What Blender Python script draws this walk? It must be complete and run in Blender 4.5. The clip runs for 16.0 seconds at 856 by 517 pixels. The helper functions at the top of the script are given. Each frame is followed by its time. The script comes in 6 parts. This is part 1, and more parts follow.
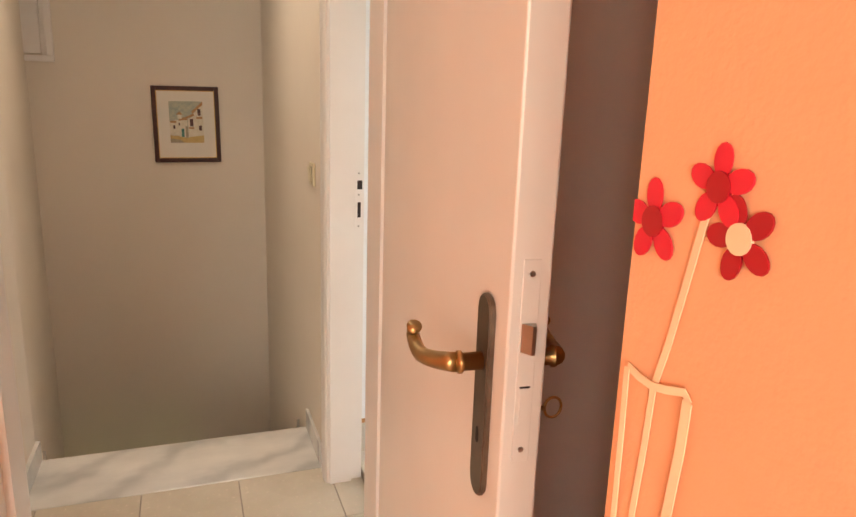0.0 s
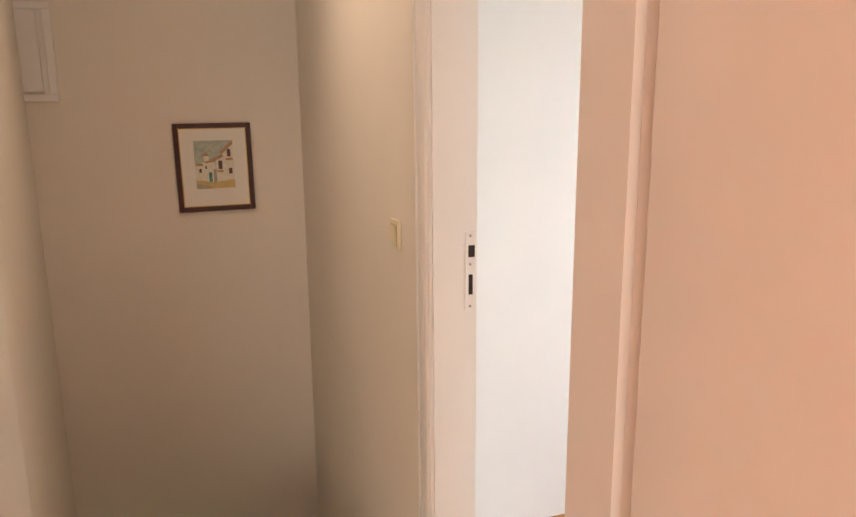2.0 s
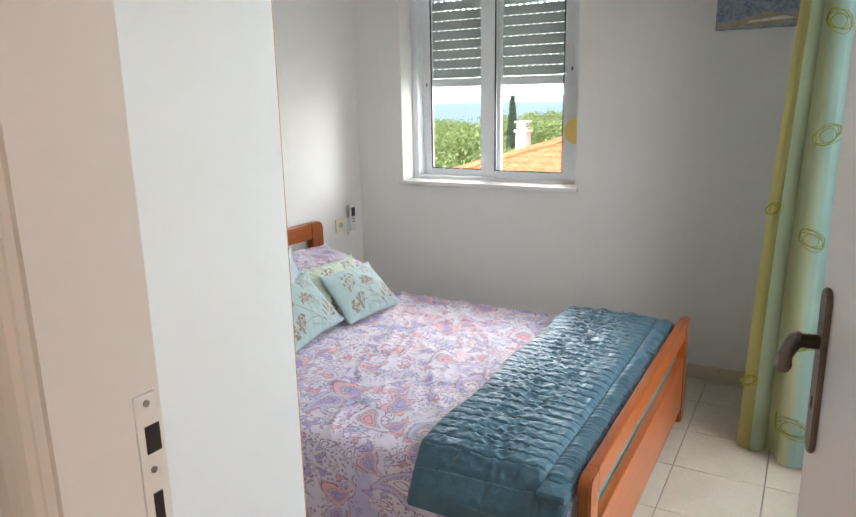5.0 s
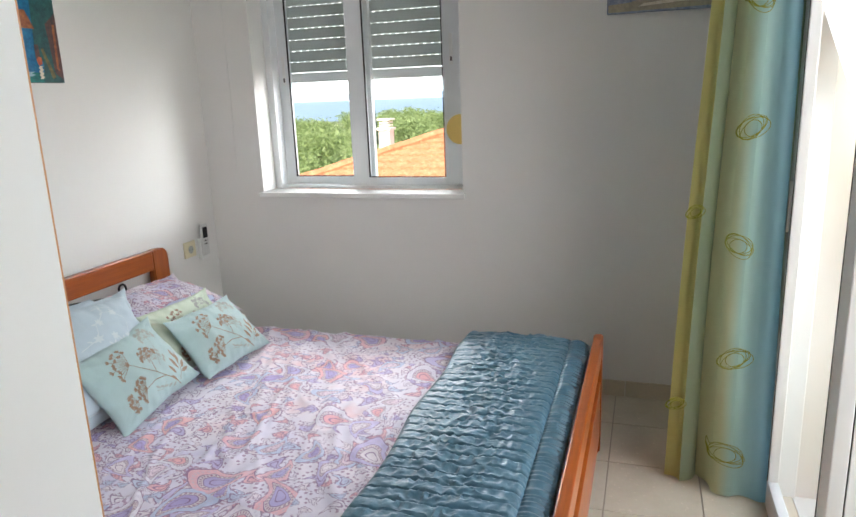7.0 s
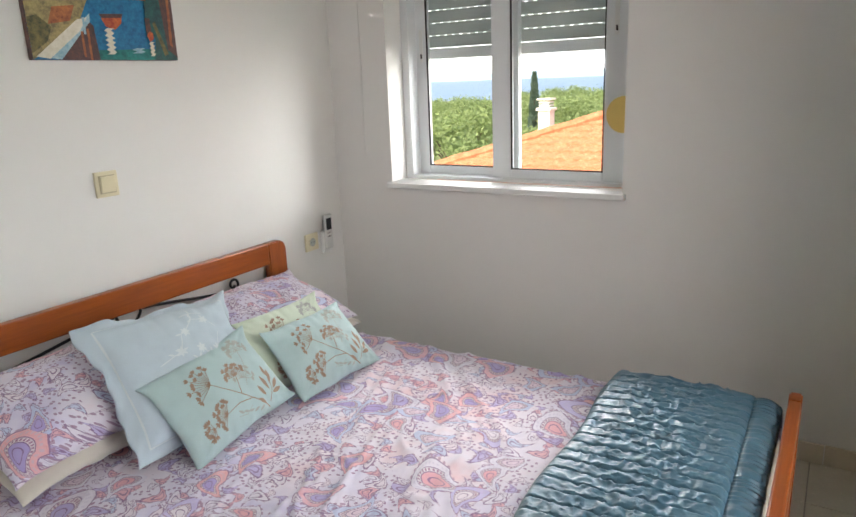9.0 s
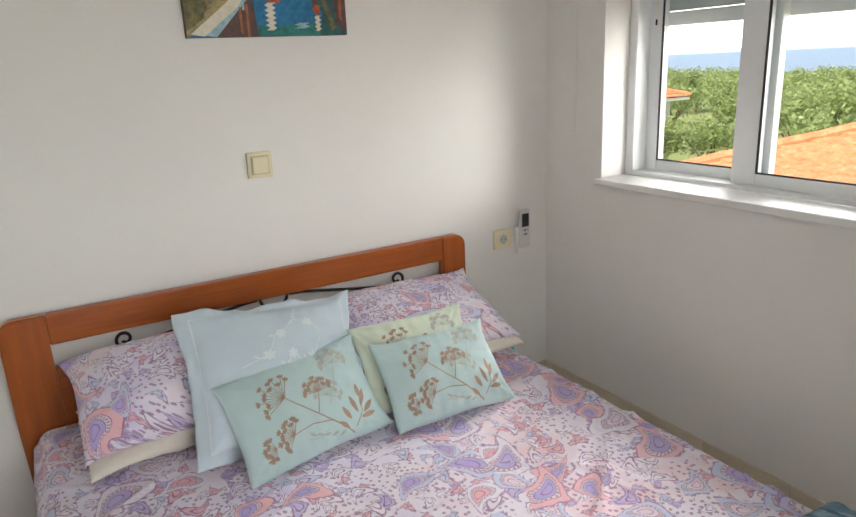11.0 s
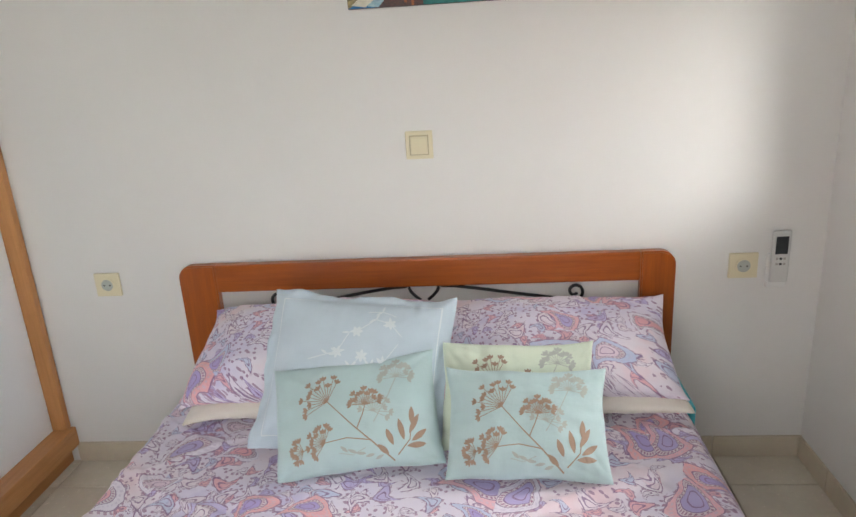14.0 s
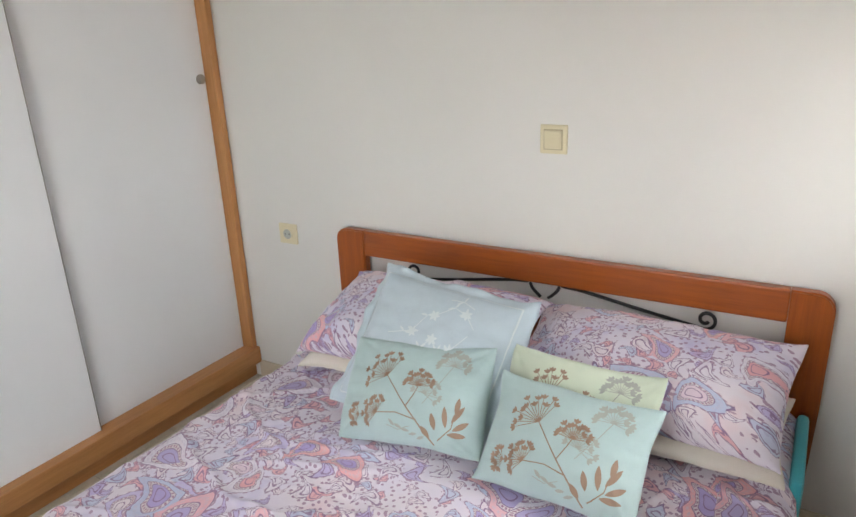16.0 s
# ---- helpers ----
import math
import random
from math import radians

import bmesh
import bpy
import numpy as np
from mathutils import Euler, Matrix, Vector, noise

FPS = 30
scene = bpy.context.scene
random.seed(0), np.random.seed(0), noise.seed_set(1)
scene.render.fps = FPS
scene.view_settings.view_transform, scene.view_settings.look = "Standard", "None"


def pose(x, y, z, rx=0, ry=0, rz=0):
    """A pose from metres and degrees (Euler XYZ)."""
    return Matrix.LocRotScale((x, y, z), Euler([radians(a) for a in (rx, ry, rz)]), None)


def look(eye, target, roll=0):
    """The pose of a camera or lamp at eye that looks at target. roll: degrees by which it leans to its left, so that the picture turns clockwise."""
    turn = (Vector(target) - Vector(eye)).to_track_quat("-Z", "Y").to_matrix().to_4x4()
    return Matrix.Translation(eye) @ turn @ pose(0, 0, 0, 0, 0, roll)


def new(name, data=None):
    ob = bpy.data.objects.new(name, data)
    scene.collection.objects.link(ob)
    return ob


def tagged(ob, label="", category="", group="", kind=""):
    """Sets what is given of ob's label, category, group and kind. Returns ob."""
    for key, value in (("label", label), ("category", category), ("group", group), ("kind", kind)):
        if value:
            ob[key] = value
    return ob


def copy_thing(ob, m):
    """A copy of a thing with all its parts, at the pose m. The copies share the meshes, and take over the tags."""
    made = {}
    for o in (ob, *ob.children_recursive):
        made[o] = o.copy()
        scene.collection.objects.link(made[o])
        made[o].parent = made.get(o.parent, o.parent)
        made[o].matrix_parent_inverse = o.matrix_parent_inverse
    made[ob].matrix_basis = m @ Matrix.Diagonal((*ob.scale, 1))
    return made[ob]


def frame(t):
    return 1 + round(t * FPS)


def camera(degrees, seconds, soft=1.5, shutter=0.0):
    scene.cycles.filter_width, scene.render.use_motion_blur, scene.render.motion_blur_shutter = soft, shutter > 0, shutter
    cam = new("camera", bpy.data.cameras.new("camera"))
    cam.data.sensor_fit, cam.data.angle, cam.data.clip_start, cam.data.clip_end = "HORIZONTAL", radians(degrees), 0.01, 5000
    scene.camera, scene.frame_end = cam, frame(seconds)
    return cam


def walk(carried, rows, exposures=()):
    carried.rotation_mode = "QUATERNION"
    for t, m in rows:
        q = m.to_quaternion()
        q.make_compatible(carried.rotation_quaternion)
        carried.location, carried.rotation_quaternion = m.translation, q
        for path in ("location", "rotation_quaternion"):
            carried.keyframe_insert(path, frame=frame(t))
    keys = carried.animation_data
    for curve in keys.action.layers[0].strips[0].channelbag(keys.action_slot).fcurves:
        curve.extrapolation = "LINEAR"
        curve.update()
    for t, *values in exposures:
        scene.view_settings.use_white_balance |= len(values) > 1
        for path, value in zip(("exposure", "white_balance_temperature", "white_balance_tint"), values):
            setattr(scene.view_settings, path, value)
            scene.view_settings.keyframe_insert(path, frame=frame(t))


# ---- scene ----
cam = camera(64.9, 16.0)
PATH = [
    (0, (0.094, 0.378, 1.389), (0.753, 2.21, 0.929), 1.9),
    (0.2, (0.082, 0.442, 1.392), (0.692, 2.29, 0.93), 1.4),
    (0.5, (0.055, 0.545, 1.405), (0.626, 2.409, 0.959), 1.2),
    (1, (0.017, 0.691, 1.417), (0.587, 2.559, 0.985), 1.3),
    (1.5, (0.001, 0.841, 1.414), (0.571, 2.711, 0.989), 0.7),
    (2, (-0.001, 1.068, 1.421), (0.636, 2.921, 1.019), -0.5),
    (2.5, (-0.003, 1.238, 1.415), (0.809, 3.017, 0.994), -0.4),
    (3, (-0.019, 1.446, 1.428), (1.063, 3.074, 1.007), -1.4),
    (3.5, (-0.01, 1.604, 1.431), (1.309, 3.046, 1.006), -1.7),
    (4, (0.073, 1.757, 1.426), (1.515, 3.071, 0.987), -1.8),
    (4.5, (0.17, 1.903, 1.432), (1.718, 3.088, 0.988), -1.2),
    (5, (0.237, 2.036, 1.426), (1.927, 3.006, 0.973), -1.1),
    (5.2, (0.265, 2.101, 1.436), (2.015, 2.953, 0.976), -1.5),
    (7.3, (0.726, 2.312, 1.419), (2.573, 2.921, 0.949), -2.2),
    (7.5, (0.765, 2.322, 1.418), (2.594, 2.98, 0.944), -2.3),
    (8, (0.896, 2.355, 1.413), (2.665, 3.148, 0.921), -2.0),
    (8.5, (1.03, 2.408, 1.421), (2.736, 3.319, 0.913), -1.7),
    (9, (1.131, 2.409, 1.418), (2.773, 3.431, 0.907), -2.3),
    (9.5, (1.318, 2.379, 1.413), (2.813, 3.61, 0.913), -1.9),
    (10, (1.488, 2.354, 1.413), (2.811, 3.764, 0.9), -2.1),
    (12.5, (2.292, 2.316, 1.424), (2.724, 4.174, 0.823), -2.5),
    (13, (2.442, 2.364, 1.418), (2.673, 4.256, 0.81), -2.2),
    (13.5, (2.568, 2.431, 1.427), (2.583, 4.333, 0.81), -2.4),
    (14, (2.653, 2.454, 1.422), (2.478, 4.35, 0.81), -3.5),
    (14.5, (2.79, 2.481, 1.444), (2.374, 4.333, 0.813), -3.3),
    (15, (2.963, 2.491, 1.452), (2.367, 4.288, 0.807), -3.3),
    (15.5, (3.058, 2.516, 1.455), (2.333, 4.264, 0.81), -3.3),
    (16, (3.14, 2.603, 1.458), (2.169, 4.223, 0.802), -2.4),
]
EXPOSURES = [(0, 1.5, 7200, 12), (1.5, 1.45, 7100, 15), (2.5, 1.36, 7400, 19), (3.2, 1.0, 7300, 18), (3.7, 0.9, 6700, 12), (5.0, 1.08, 6450, 9), (7.5, 0.95, 6500, 10), (8.5, 0.9, 6650, 11), (10.0, 0.82, 6950, 11), (12.5, 0.75, 6950, 12), (14.0, 0.90, 6850, 13), (16.0, 0.93, 6850, 12)]
walk(cam, [(t, look(eye, target, roll)) for t, eye, target, roll in PATH], EXPOSURES)

# ---- world, sun, large lights ----
world = bpy.data.worlds.new("world")
scene.world = world
world.use_nodes = True
wn = world.node_tree.nodes
wl = world.node_tree.links
wn.clear()
sky = wn.new("ShaderNodeTexSky")
sky.sky_type = "NISHITA"
sky.sun_disc = False
sky.sun_elevation = radians(43)
sky.sun_rotation = radians(-98.5)
sky.air_density = 1.6
sky.dust_density = 4.0
bgn = wn.new("ShaderNodeBackground")
bgn.inputs["Strength"].default_value = 0.15
out = wn.new("ShaderNodeOutputWorld")
wl.new(sky.outputs[0], bgn.inputs[0])
wl.new(bgn.outputs[0], out.inputs[0])

sun = new("sun", bpy.data.lights.new("sun", "SUN"))
sun.data.energy = 3.8
sun.data.angle = radians(10)
sun.data.color = (1.0, 0.95, 0.86)
sun.matrix_world = look((-10, -1.5, 9.5), (0, 0, 0))


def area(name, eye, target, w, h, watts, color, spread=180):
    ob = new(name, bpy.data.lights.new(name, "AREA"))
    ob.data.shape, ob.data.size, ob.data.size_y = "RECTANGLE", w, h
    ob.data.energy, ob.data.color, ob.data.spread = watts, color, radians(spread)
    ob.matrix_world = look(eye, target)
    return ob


area("daylight_balcony", (2.22, 1.57, 1.2), (2.02, 2.9, 0.66), 1.45, 1.6, 11.8, (0.95, 0.97, 1.0), 150)
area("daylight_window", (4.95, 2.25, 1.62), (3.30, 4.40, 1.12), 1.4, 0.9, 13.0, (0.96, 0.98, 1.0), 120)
area("daylight_window_high", (5.7, 4.5, 2.45), (2.5, 3.3, 0.45), 1.5, 0.6, 27.0, (0.97, 0.985, 1.0), 110)
area("daylight_kids_window", (-1.05, -1.95, 1.5), (0.1, 1.0, 1.2), 1.3, 1.3, 24, (1.0, 0.93, 0.84))
# unseen warm fill lamp over the stairs, added to brighten the hall
area("hall_fill_light", (0.02, 3.17, 2.80), (0.0, 2.95, 0.0), 0.6, 0.7, 2.7, (1.0, 0.80, 0.62), 115)


# ---- materials ----
def material(name):
    m = bpy.data.materials.new(name)
    m.use_nodes = True
    nt = m.node_tree
    b = nt.nodes["Principled BSDF"]
    return m, nt, b


def noise_node(nt, scale, detail=4.0, rough=0.6, coord="Object", stretch=None):
    tc = nt.nodes.new("ShaderNodeTexCoord")
    n = nt.nodes.new("ShaderNodeTexNoise")
    n.inputs["Scale"].default_value = scale
    n.inputs["Detail"].default_value = detail
    n.inputs["Roughness"].default_value = rough
    if stretch:
        mp = nt.nodes.new("ShaderNodeMapping")
        mp.inputs["Scale"].default_value = stretch
        nt.links.new(tc.outputs[coord], mp.inputs[0])
        nt.links.new(mp.outputs[0], n.inputs["Vector"])
    else:
        nt.links.new(tc.outputs[coord], n.inputs["Vector"])
    return n


def ramp(nt, fac, stops):
    r = nt.nodes.new("ShaderNodeValToRGB")
    e = r.color_ramp.elements
    while len(e) < len(stops):
        e.new(0.5)
    for el, (p, c) in zip(e, stops):
        el.position, el.color = p, (*c, 1)
    nt.links.new(fac, r.inputs[0])
    return r


def mix(nt, fac, a, b, mode="MIX"):
    m = nt.nodes.new("ShaderNodeMix")
    m.data_type, m.blend_type = "RGBA", mode
    for k, v in ((0, fac), (6, a), (7, b)):
        if isinstance(v, (int, float)):
            m.inputs[k].default_value = v
        elif isinstance(v, tuple):
            m.inputs[k].default_value = (*v, 1)
        else:
            nt.links.new(v, m.inputs[k])
    return m.outputs[2]


def bump(nt, b, height, strength, dist=0.01):
    n = nt.nodes.new("ShaderNodeBump")
    n.inputs["Strength"].default_value = strength
    n.inputs["Distance"].default_value = dist
    nt.links.new(height, n.inputs["Height"])
    nt.links.new(n.outputs[0], b.inputs["Normal"])


def maths(nt, op, a, b=None):
    n = nt.nodes.new("ShaderNodeMath")
    n.operation = op
    for k, v in ((0, a), (1, b)):
        if v is None:
            continue
        if isinstance(v, (int, float)):
            n.inputs[k].default_value = v
        else:
            nt.links.new(v, n.inputs[k])
    return n.outputs[0]


def plain(name, color, rough=0.5, vary=0.06, scale=6.0, fine=180.0, bumps=0.05, metal=0.0, dist=0.002):
    """A painted, plastic or metal surface with broad tone drift and fine relief."""
    m, nt, b = material(name)
    n1 = noise_node(nt, scale)
    lo = tuple(c * (1 - vary) for c in color)
    hi = tuple(min(1, c * (1 + vary)) for c in color)
    c = ramp(nt, n1.outputs["Fac"], [(0.3, lo), (0.7, hi)])
    nt.links.new(c.outputs[0], b.inputs["Base Color"])
    n2 = noise_node(nt, fine, 3)
    bump(nt, b, n2.outputs["Fac"], bumps, dist)
    rr = ramp(nt, n1.outputs["Fac"], [(0.2, (rough * 0.85,) * 3), (0.8, (min(1, rough * 1.15),) * 3)])
    nt.links.new(rr.outputs[0], b.inputs["Roughness"])
    b.inputs["Metallic"].default_value = metal
    return m


def plaster(name, color):
    m, nt, b = material(name)
    n1 = noise_node(nt, 1.3, 5, 0.6)
    n2 = noise_node(nt, 40, 4, 0.7)
    n3 = noise_node(nt, 260, 2)
    c1 = ramp(nt, n1.outputs["Fac"], [(0.3, tuple(c * 0.955 for c in color)), (0.7, color)])
    c2 = mix(nt, 0.06, c1.outputs[0], n2.outputs["Color"], "SOFT_LIGHT")
    nt.links.new(c2, b.inputs["Base Color"])
    b.inputs["Roughness"].default_value = 0.78
    b.inputs["Specular IOR Level"].default_value = 0.35
    h = maths(nt, "ADD", maths(nt, "MULTIPLY", n1.outputs["Fac"], 2.0), maths(nt, "MULTIPLY", n3.outputs["Fac"], 0.25))
    h = maths(nt, "ADD", h, maths(nt, "MULTIPLY", n2.outputs["Fac"], 0.5))
    bump(nt, b, h, 0.22, 0.004)
    return m


def wood(name, dark, light, along="x", rough=0.32):
    m, nt, b = material(name)
    st = {"x": (1.2, 22, 22), "y": (22, 1.2, 22), "z": (22, 22, 1.2)}[along]
    n1 = noise_node(nt, 3.0, 6, 0.62, stretch=st)
    n2 = noise_node(nt, 12.0, 4, 0.6, stretch=tuple(s * 1.5 for s in st))
    c = ramp(nt, n1.outputs["Fac"], [(0.25, dark), (0.6, light), (0.8, tuple(x * 1.08 for x in light))])
    c2 = mix(nt, 0.22, c.outputs[0], n2.outputs["Fac"], "SOFT_LIGHT")
    nt.links.new(c2, b.inputs["Base Color"])
    b.inputs["Roughness"].default_value = rough
    b.inputs["Coat Weight"].default_value = 0.25
    b.inputs["Coat Roughness"].default_value = 0.2
    bump(nt, b, n2.outputs["Fac"], 0.06, 0.002)
    return m


def tile_mat(name, color, vein, rough=0.22):
    m, nt, b = material(name)
    oi = nt.nodes.new("ShaderNodeObjectInfo")
    n1 = noise_node(nt, 5.0, 6, 0.65)
    n2 = noise_node(nt, 60.0, 4, 0.6)
    c = ramp(nt, n1.outputs["Fac"], [(0.25, vein), (0.55, color), (0.8, tuple(min(1, x * 1.05) for x in color))])
    tone = ramp(nt, oi.outputs["Random"], [(0.0, (0.93, 0.93, 0.92)), (1.0, (1, 1, 1))])
    c2 = mix(nt, 1.0, c.outputs[0], tone.outputs[0], "MULTIPLY")
    c3 = mix(nt, 0.10, c2, n2.outputs["Color"], "SOFT_LIGHT")
    nt.links.new(c3, b.inputs["Base Color"])
    rr = ramp(nt, n2.outputs["Fac"], [(0.2, (rough * 0.8,) * 3), (0.8, (rough * 1.4,) * 3)])
    nt.links.new(rr.outputs[0], b.inputs["Roughness"])
    bump(nt, b, n1.outputs["Fac"], 0.05, 0.003)
    return m


def marble(name):
    m, nt, b = material(name)
    n0 = noise_node(nt, 2.5, 5, 0.6, stretch=(1.0, 2.2, 1.0))
    w = nt.nodes.new("ShaderNodeTexWave")
    w.inputs["Scale"].default_value = 1.6
    w.inputs["Distortion"].default_value = 9.0
    w.inputs["Detail"].default_value = 4.0
    tc = nt.nodes.new("ShaderNodeTexCoord")
    mp = nt.nodes.new("ShaderNodeMapping")
    mp.inputs["Rotation"].default_value = (0, 0, 1.1)
    nt.links.new(tc.outputs["Object"], mp.inputs[0])
    nt.links.new(mp.outputs[0], w.inputs["Vector"])
    c1 = ramp(nt, w.outputs["Fac"], [(0.0, (0.42, 0.43, 0.42)), (0.35, (0.66, 0.66, 0.63)), (0.7, (0.78, 0.77, 0.73))])
    c2 = mix(nt, 0.5, c1.outputs[0], ramp(nt, n0.outputs["Fac"], [(0.3, (0.5, 0.5, 0.49)), (0.7, (0.85, 0.84, 0.8))]).outputs[0])
    nt.links.new(c2, b.inputs["Base Color"])
    b.inputs["Roughness"].default_value = 0.25
    return m


def paisley(name):
    """A printed cotton: curved drops with contour bands, small curls and dots on a pale lilac ground."""
    m, nt, b = material(name)
    tc = nt.nodes.new("ShaderNodeTexCoord")
    so = nt.nodes.new("ShaderNodeSeparateXYZ")
    nt.links.new(tc.outputs["Object"], so.inputs[0])
    flat = nt.nodes.new("ShaderNodeCombineXYZ")
    nt.links.new(maths(nt, "ADD", so.outputs["X"], so.outputs["Z"]), flat.inputs["X"])
    nt.links.new(so.outputs["Y"], flat.inputs["Y"])
    wob = noise_node(nt, 26.0, 2, 0.5)
    add = nt.nodes.new("ShaderNodeVectorMath")
    add.operation = "MULTIPLY_ADD"
    nt.links.new(wob.outputs["Color"], add.inputs[0])
    add.inputs[1].default_value = (0.012, 0.012, 0.0)
    nt.links.new(flat.outputs[0], add.inputs[2])

    def cells(scale, shift):
        """Cell-wise turned coordinates: across, along, and three random numbers."""
        off = nt.nodes.new("ShaderNodeVectorMath")
        off.operation = "ADD"
        nt.links.new(add.outputs[0], off.inputs[0])
        off.inputs[1].default_value = (shift, shift * 1.7, 0)
        v = nt.nodes.new("ShaderNodeTexVoronoi")
        v.voronoi_dimensions = "2D"
        v.inputs["Scale"].default_value = scale
        v.inputs["Randomness"].default_value = 0.75
        nt.links.new(off.outputs[0], v.inputs["Vector"])
        d = nt.nodes.new("ShaderNodeVectorMath")
        d.operation = "SUBTRACT"
        nt.links.new(off.outputs[0], d.inputs[0])
        nt.links.new(v.outputs["Position"], d.inputs[1])
        k = nt.nodes.new("ShaderNodeVectorMath")
        k.operation = "SCALE"
        nt.links.new(d.outputs[0], k.inputs[0])
        k.inputs["Scale"].default_value = scale
        sep = nt.nodes.new("ShaderNodeSeparateColor")
        nt.links.new(v.outputs["Color"], sep.inputs[0])
        rot = nt.nodes.new("ShaderNodeVectorRotate")
        rot.rotation_type = "Z_AXIS"
        nt.links.new(k.outputs[0], rot.inputs["Vector"])
        nt.links.new(maths(nt, "MULTIPLY", sep.outputs[0], 6.283), rot.inputs["Angle"])
        xy = nt.nodes.new("ShaderNodeSeparateXYZ")
        nt.links.new(rot.outputs[0], xy.inputs[0])
        return xy.outputs["X"], xy.outputs["Y"], sep

    def drop(scale, shift, bend=1.3):
        """Contour value of a comma-shaped drop, 0 in its eye and about 0.45 at its rim."""
        x, y, sep = cells(scale, shift)
        x2 = maths(nt, "ADD", x, maths(nt, "MULTIPLY", maths(nt, "MULTIPLY", y, y), bend))
        x2 = maths(nt, "SUBTRACT", x2, 0.08)
        thin = maths(nt, "ADD", maths(nt, "MULTIPLY", maths(nt, "MAXIMUM", maths(nt, "ADD", y, 0.1), 0.0), 4.5), 1.25)
        xx = maths(nt, "MULTIPLY", x2, thin)
        yy = maths(nt, "MULTIPLY", y, 0.80)
        d = maths(nt, "SQRT", maths(nt, "ADD", maths(nt, "MULTIPLY", xx, xx), maths(nt, "MULTIPLY", yy, yy)))
        ang = maths(nt, "ARCTAN2", xx, yy)
        return d, ang, sep

    def on(value, share):
        return maths(nt, "LESS_THAN", value, share)

    def band(d, lo, hi):
        return maths(nt, "MULTIPLY", maths(nt, "GREATER_THAN", d, lo), maths(nt, "LESS_THAN", d, hi))

    def lay(col, mask, weight, paint_col):
        return mix(nt, maths(nt, "MULTIPLY", mask, weight), col, paint_col)

    ground = ramp(nt, noise_node(nt, 3.0, 4, 0.6).outputs["Fac"], [(0.32, (0.56, 0.50, 0.74)), (0.42, (0.76, 0.71, 0.84)), (0.57, (0.82, 0.75, 0.82)), (0.71, (0.82, 0.58, 0.62)), (0.80, (0.60, 0.64, 0.80))])
    col = ground.outputs[0]
    plum = (0.22, 0.10, 0.25)
    # dots between the drops
    dx, dy, ds = cells(52.0, 7.1)
    dots = on(maths(nt, "ADD", maths(nt, "MULTIPLY", dx, dx), maths(nt, "MULTIPLY", dy, dy)), 0.05)
    col = lay(col, maths(nt, "MULTIPLY", dots, on(noise_node(nt, 7.0, 2).outputs["Fac"], 0.52)), 0.75, (0.30, 0.13, 0.26))
    # small curls
    for scale, shift, share in ((21.0, 3.3, 0.7), (13.0, 5.7, 0.65)):
        d, ang, sep = drop(scale, shift, 2.2)
        lit = on(sep.outputs[1], share)
        fill = ramp(nt, sep.outputs[2], [(0.0, (0.78, 0.36, 0.42)), (0.16, (0.82, 0.76, 0.84)), (0.45, (0.50, 0.40, 0.70)), (0.66, (0.84, 0.74, 0.80)), (0.86, (0.52, 0.58, 0.76))])
        fill.color_ramp.interpolation = "CONSTANT"
        col = lay(col, maths(nt, "MULTIPLY", on(d, 0.36), lit), 0.75, fill.outputs[0])
        col = lay(col, maths(nt, "MULTIPLY", band(d, 0.32, 0.37), lit), 0.85, plum)
        col = lay(col, maths(nt, "MULTIPLY", band(d, 0.15, 0.20), lit), 0.8, plum)
        frill = maths(nt, "GREATER_THAN", maths(nt, "SINE", maths(nt, "MULTIPLY", ang, 14.0)), 0.3)
        col = lay(col, maths(nt, "MULTIPLY", maths(nt, "MULTIPLY", band(d, 0.37, 0.45), frill), lit), 0.7, (0.34, 0.16, 0.28))
    # the large drops with their bands
    for scale, shift, share in ((8.5, 0.9, 0.50), (5.4, 0.0, 0.45)):
        d, ang, sep = drop(scale, shift, 1.0)
        lit = on(sep.outputs[1], share)
        outer = ramp(nt, sep.outputs[2], [(0.0, (0.86, 0.44, 0.46)), (0.18, (0.56, 0.62, 0.80)), (0.40, (0.82, 0.77, 0.85)), (0.72, (0.84, 0.48, 0.54)), (0.84, (0.62, 0.54, 0.80))])
        inner = ramp(nt, sep.outputs[2], [(0.0, (0.42, 0.32, 0.66)), (0.30, (0.80, 0.64, 0.74)), (0.5, (0.80, 0.38, 0.44)), (0.68, (0.46, 0.38, 0.68)), (0.85, (0.84, 0.76, 0.82))])
        outer.color_ramp.interpolation = inner.color_ramp.interpolation = "CONSTANT"
        frill = maths(nt, "GREATER_THAN", maths(nt, "SINE", maths(nt, "MULTIPLY", ang, 26.0)), 0.0)
        col = lay(col, maths(nt, "MULTIPLY", on(d, 0.42), lit), 0.9, outer.outputs[0])
        col = lay(col, maths(nt, "MULTIPLY", on(d, 0.27), lit), 0.9, (0.74, 0.66, 0.70))
        col = lay(col, maths(nt, "MULTIPLY", maths(nt, "MULTIPLY", band(d, 0.215, 0.255), frill), lit), 0.9, (0.36, 0.14, 0.26))
        col = lay(col, maths(nt, "MULTIPLY", on(d, 0.20), lit), 0.9, inner.outputs[0])
        for lo, hi in ((0.265, 0.28), (0.19, 0.205), (0.10, 0.12), (0.405, 0.425)):
            col = lay(col, maths(nt, "MULTIPLY", band(d, lo, hi), lit), 0.8, plum)
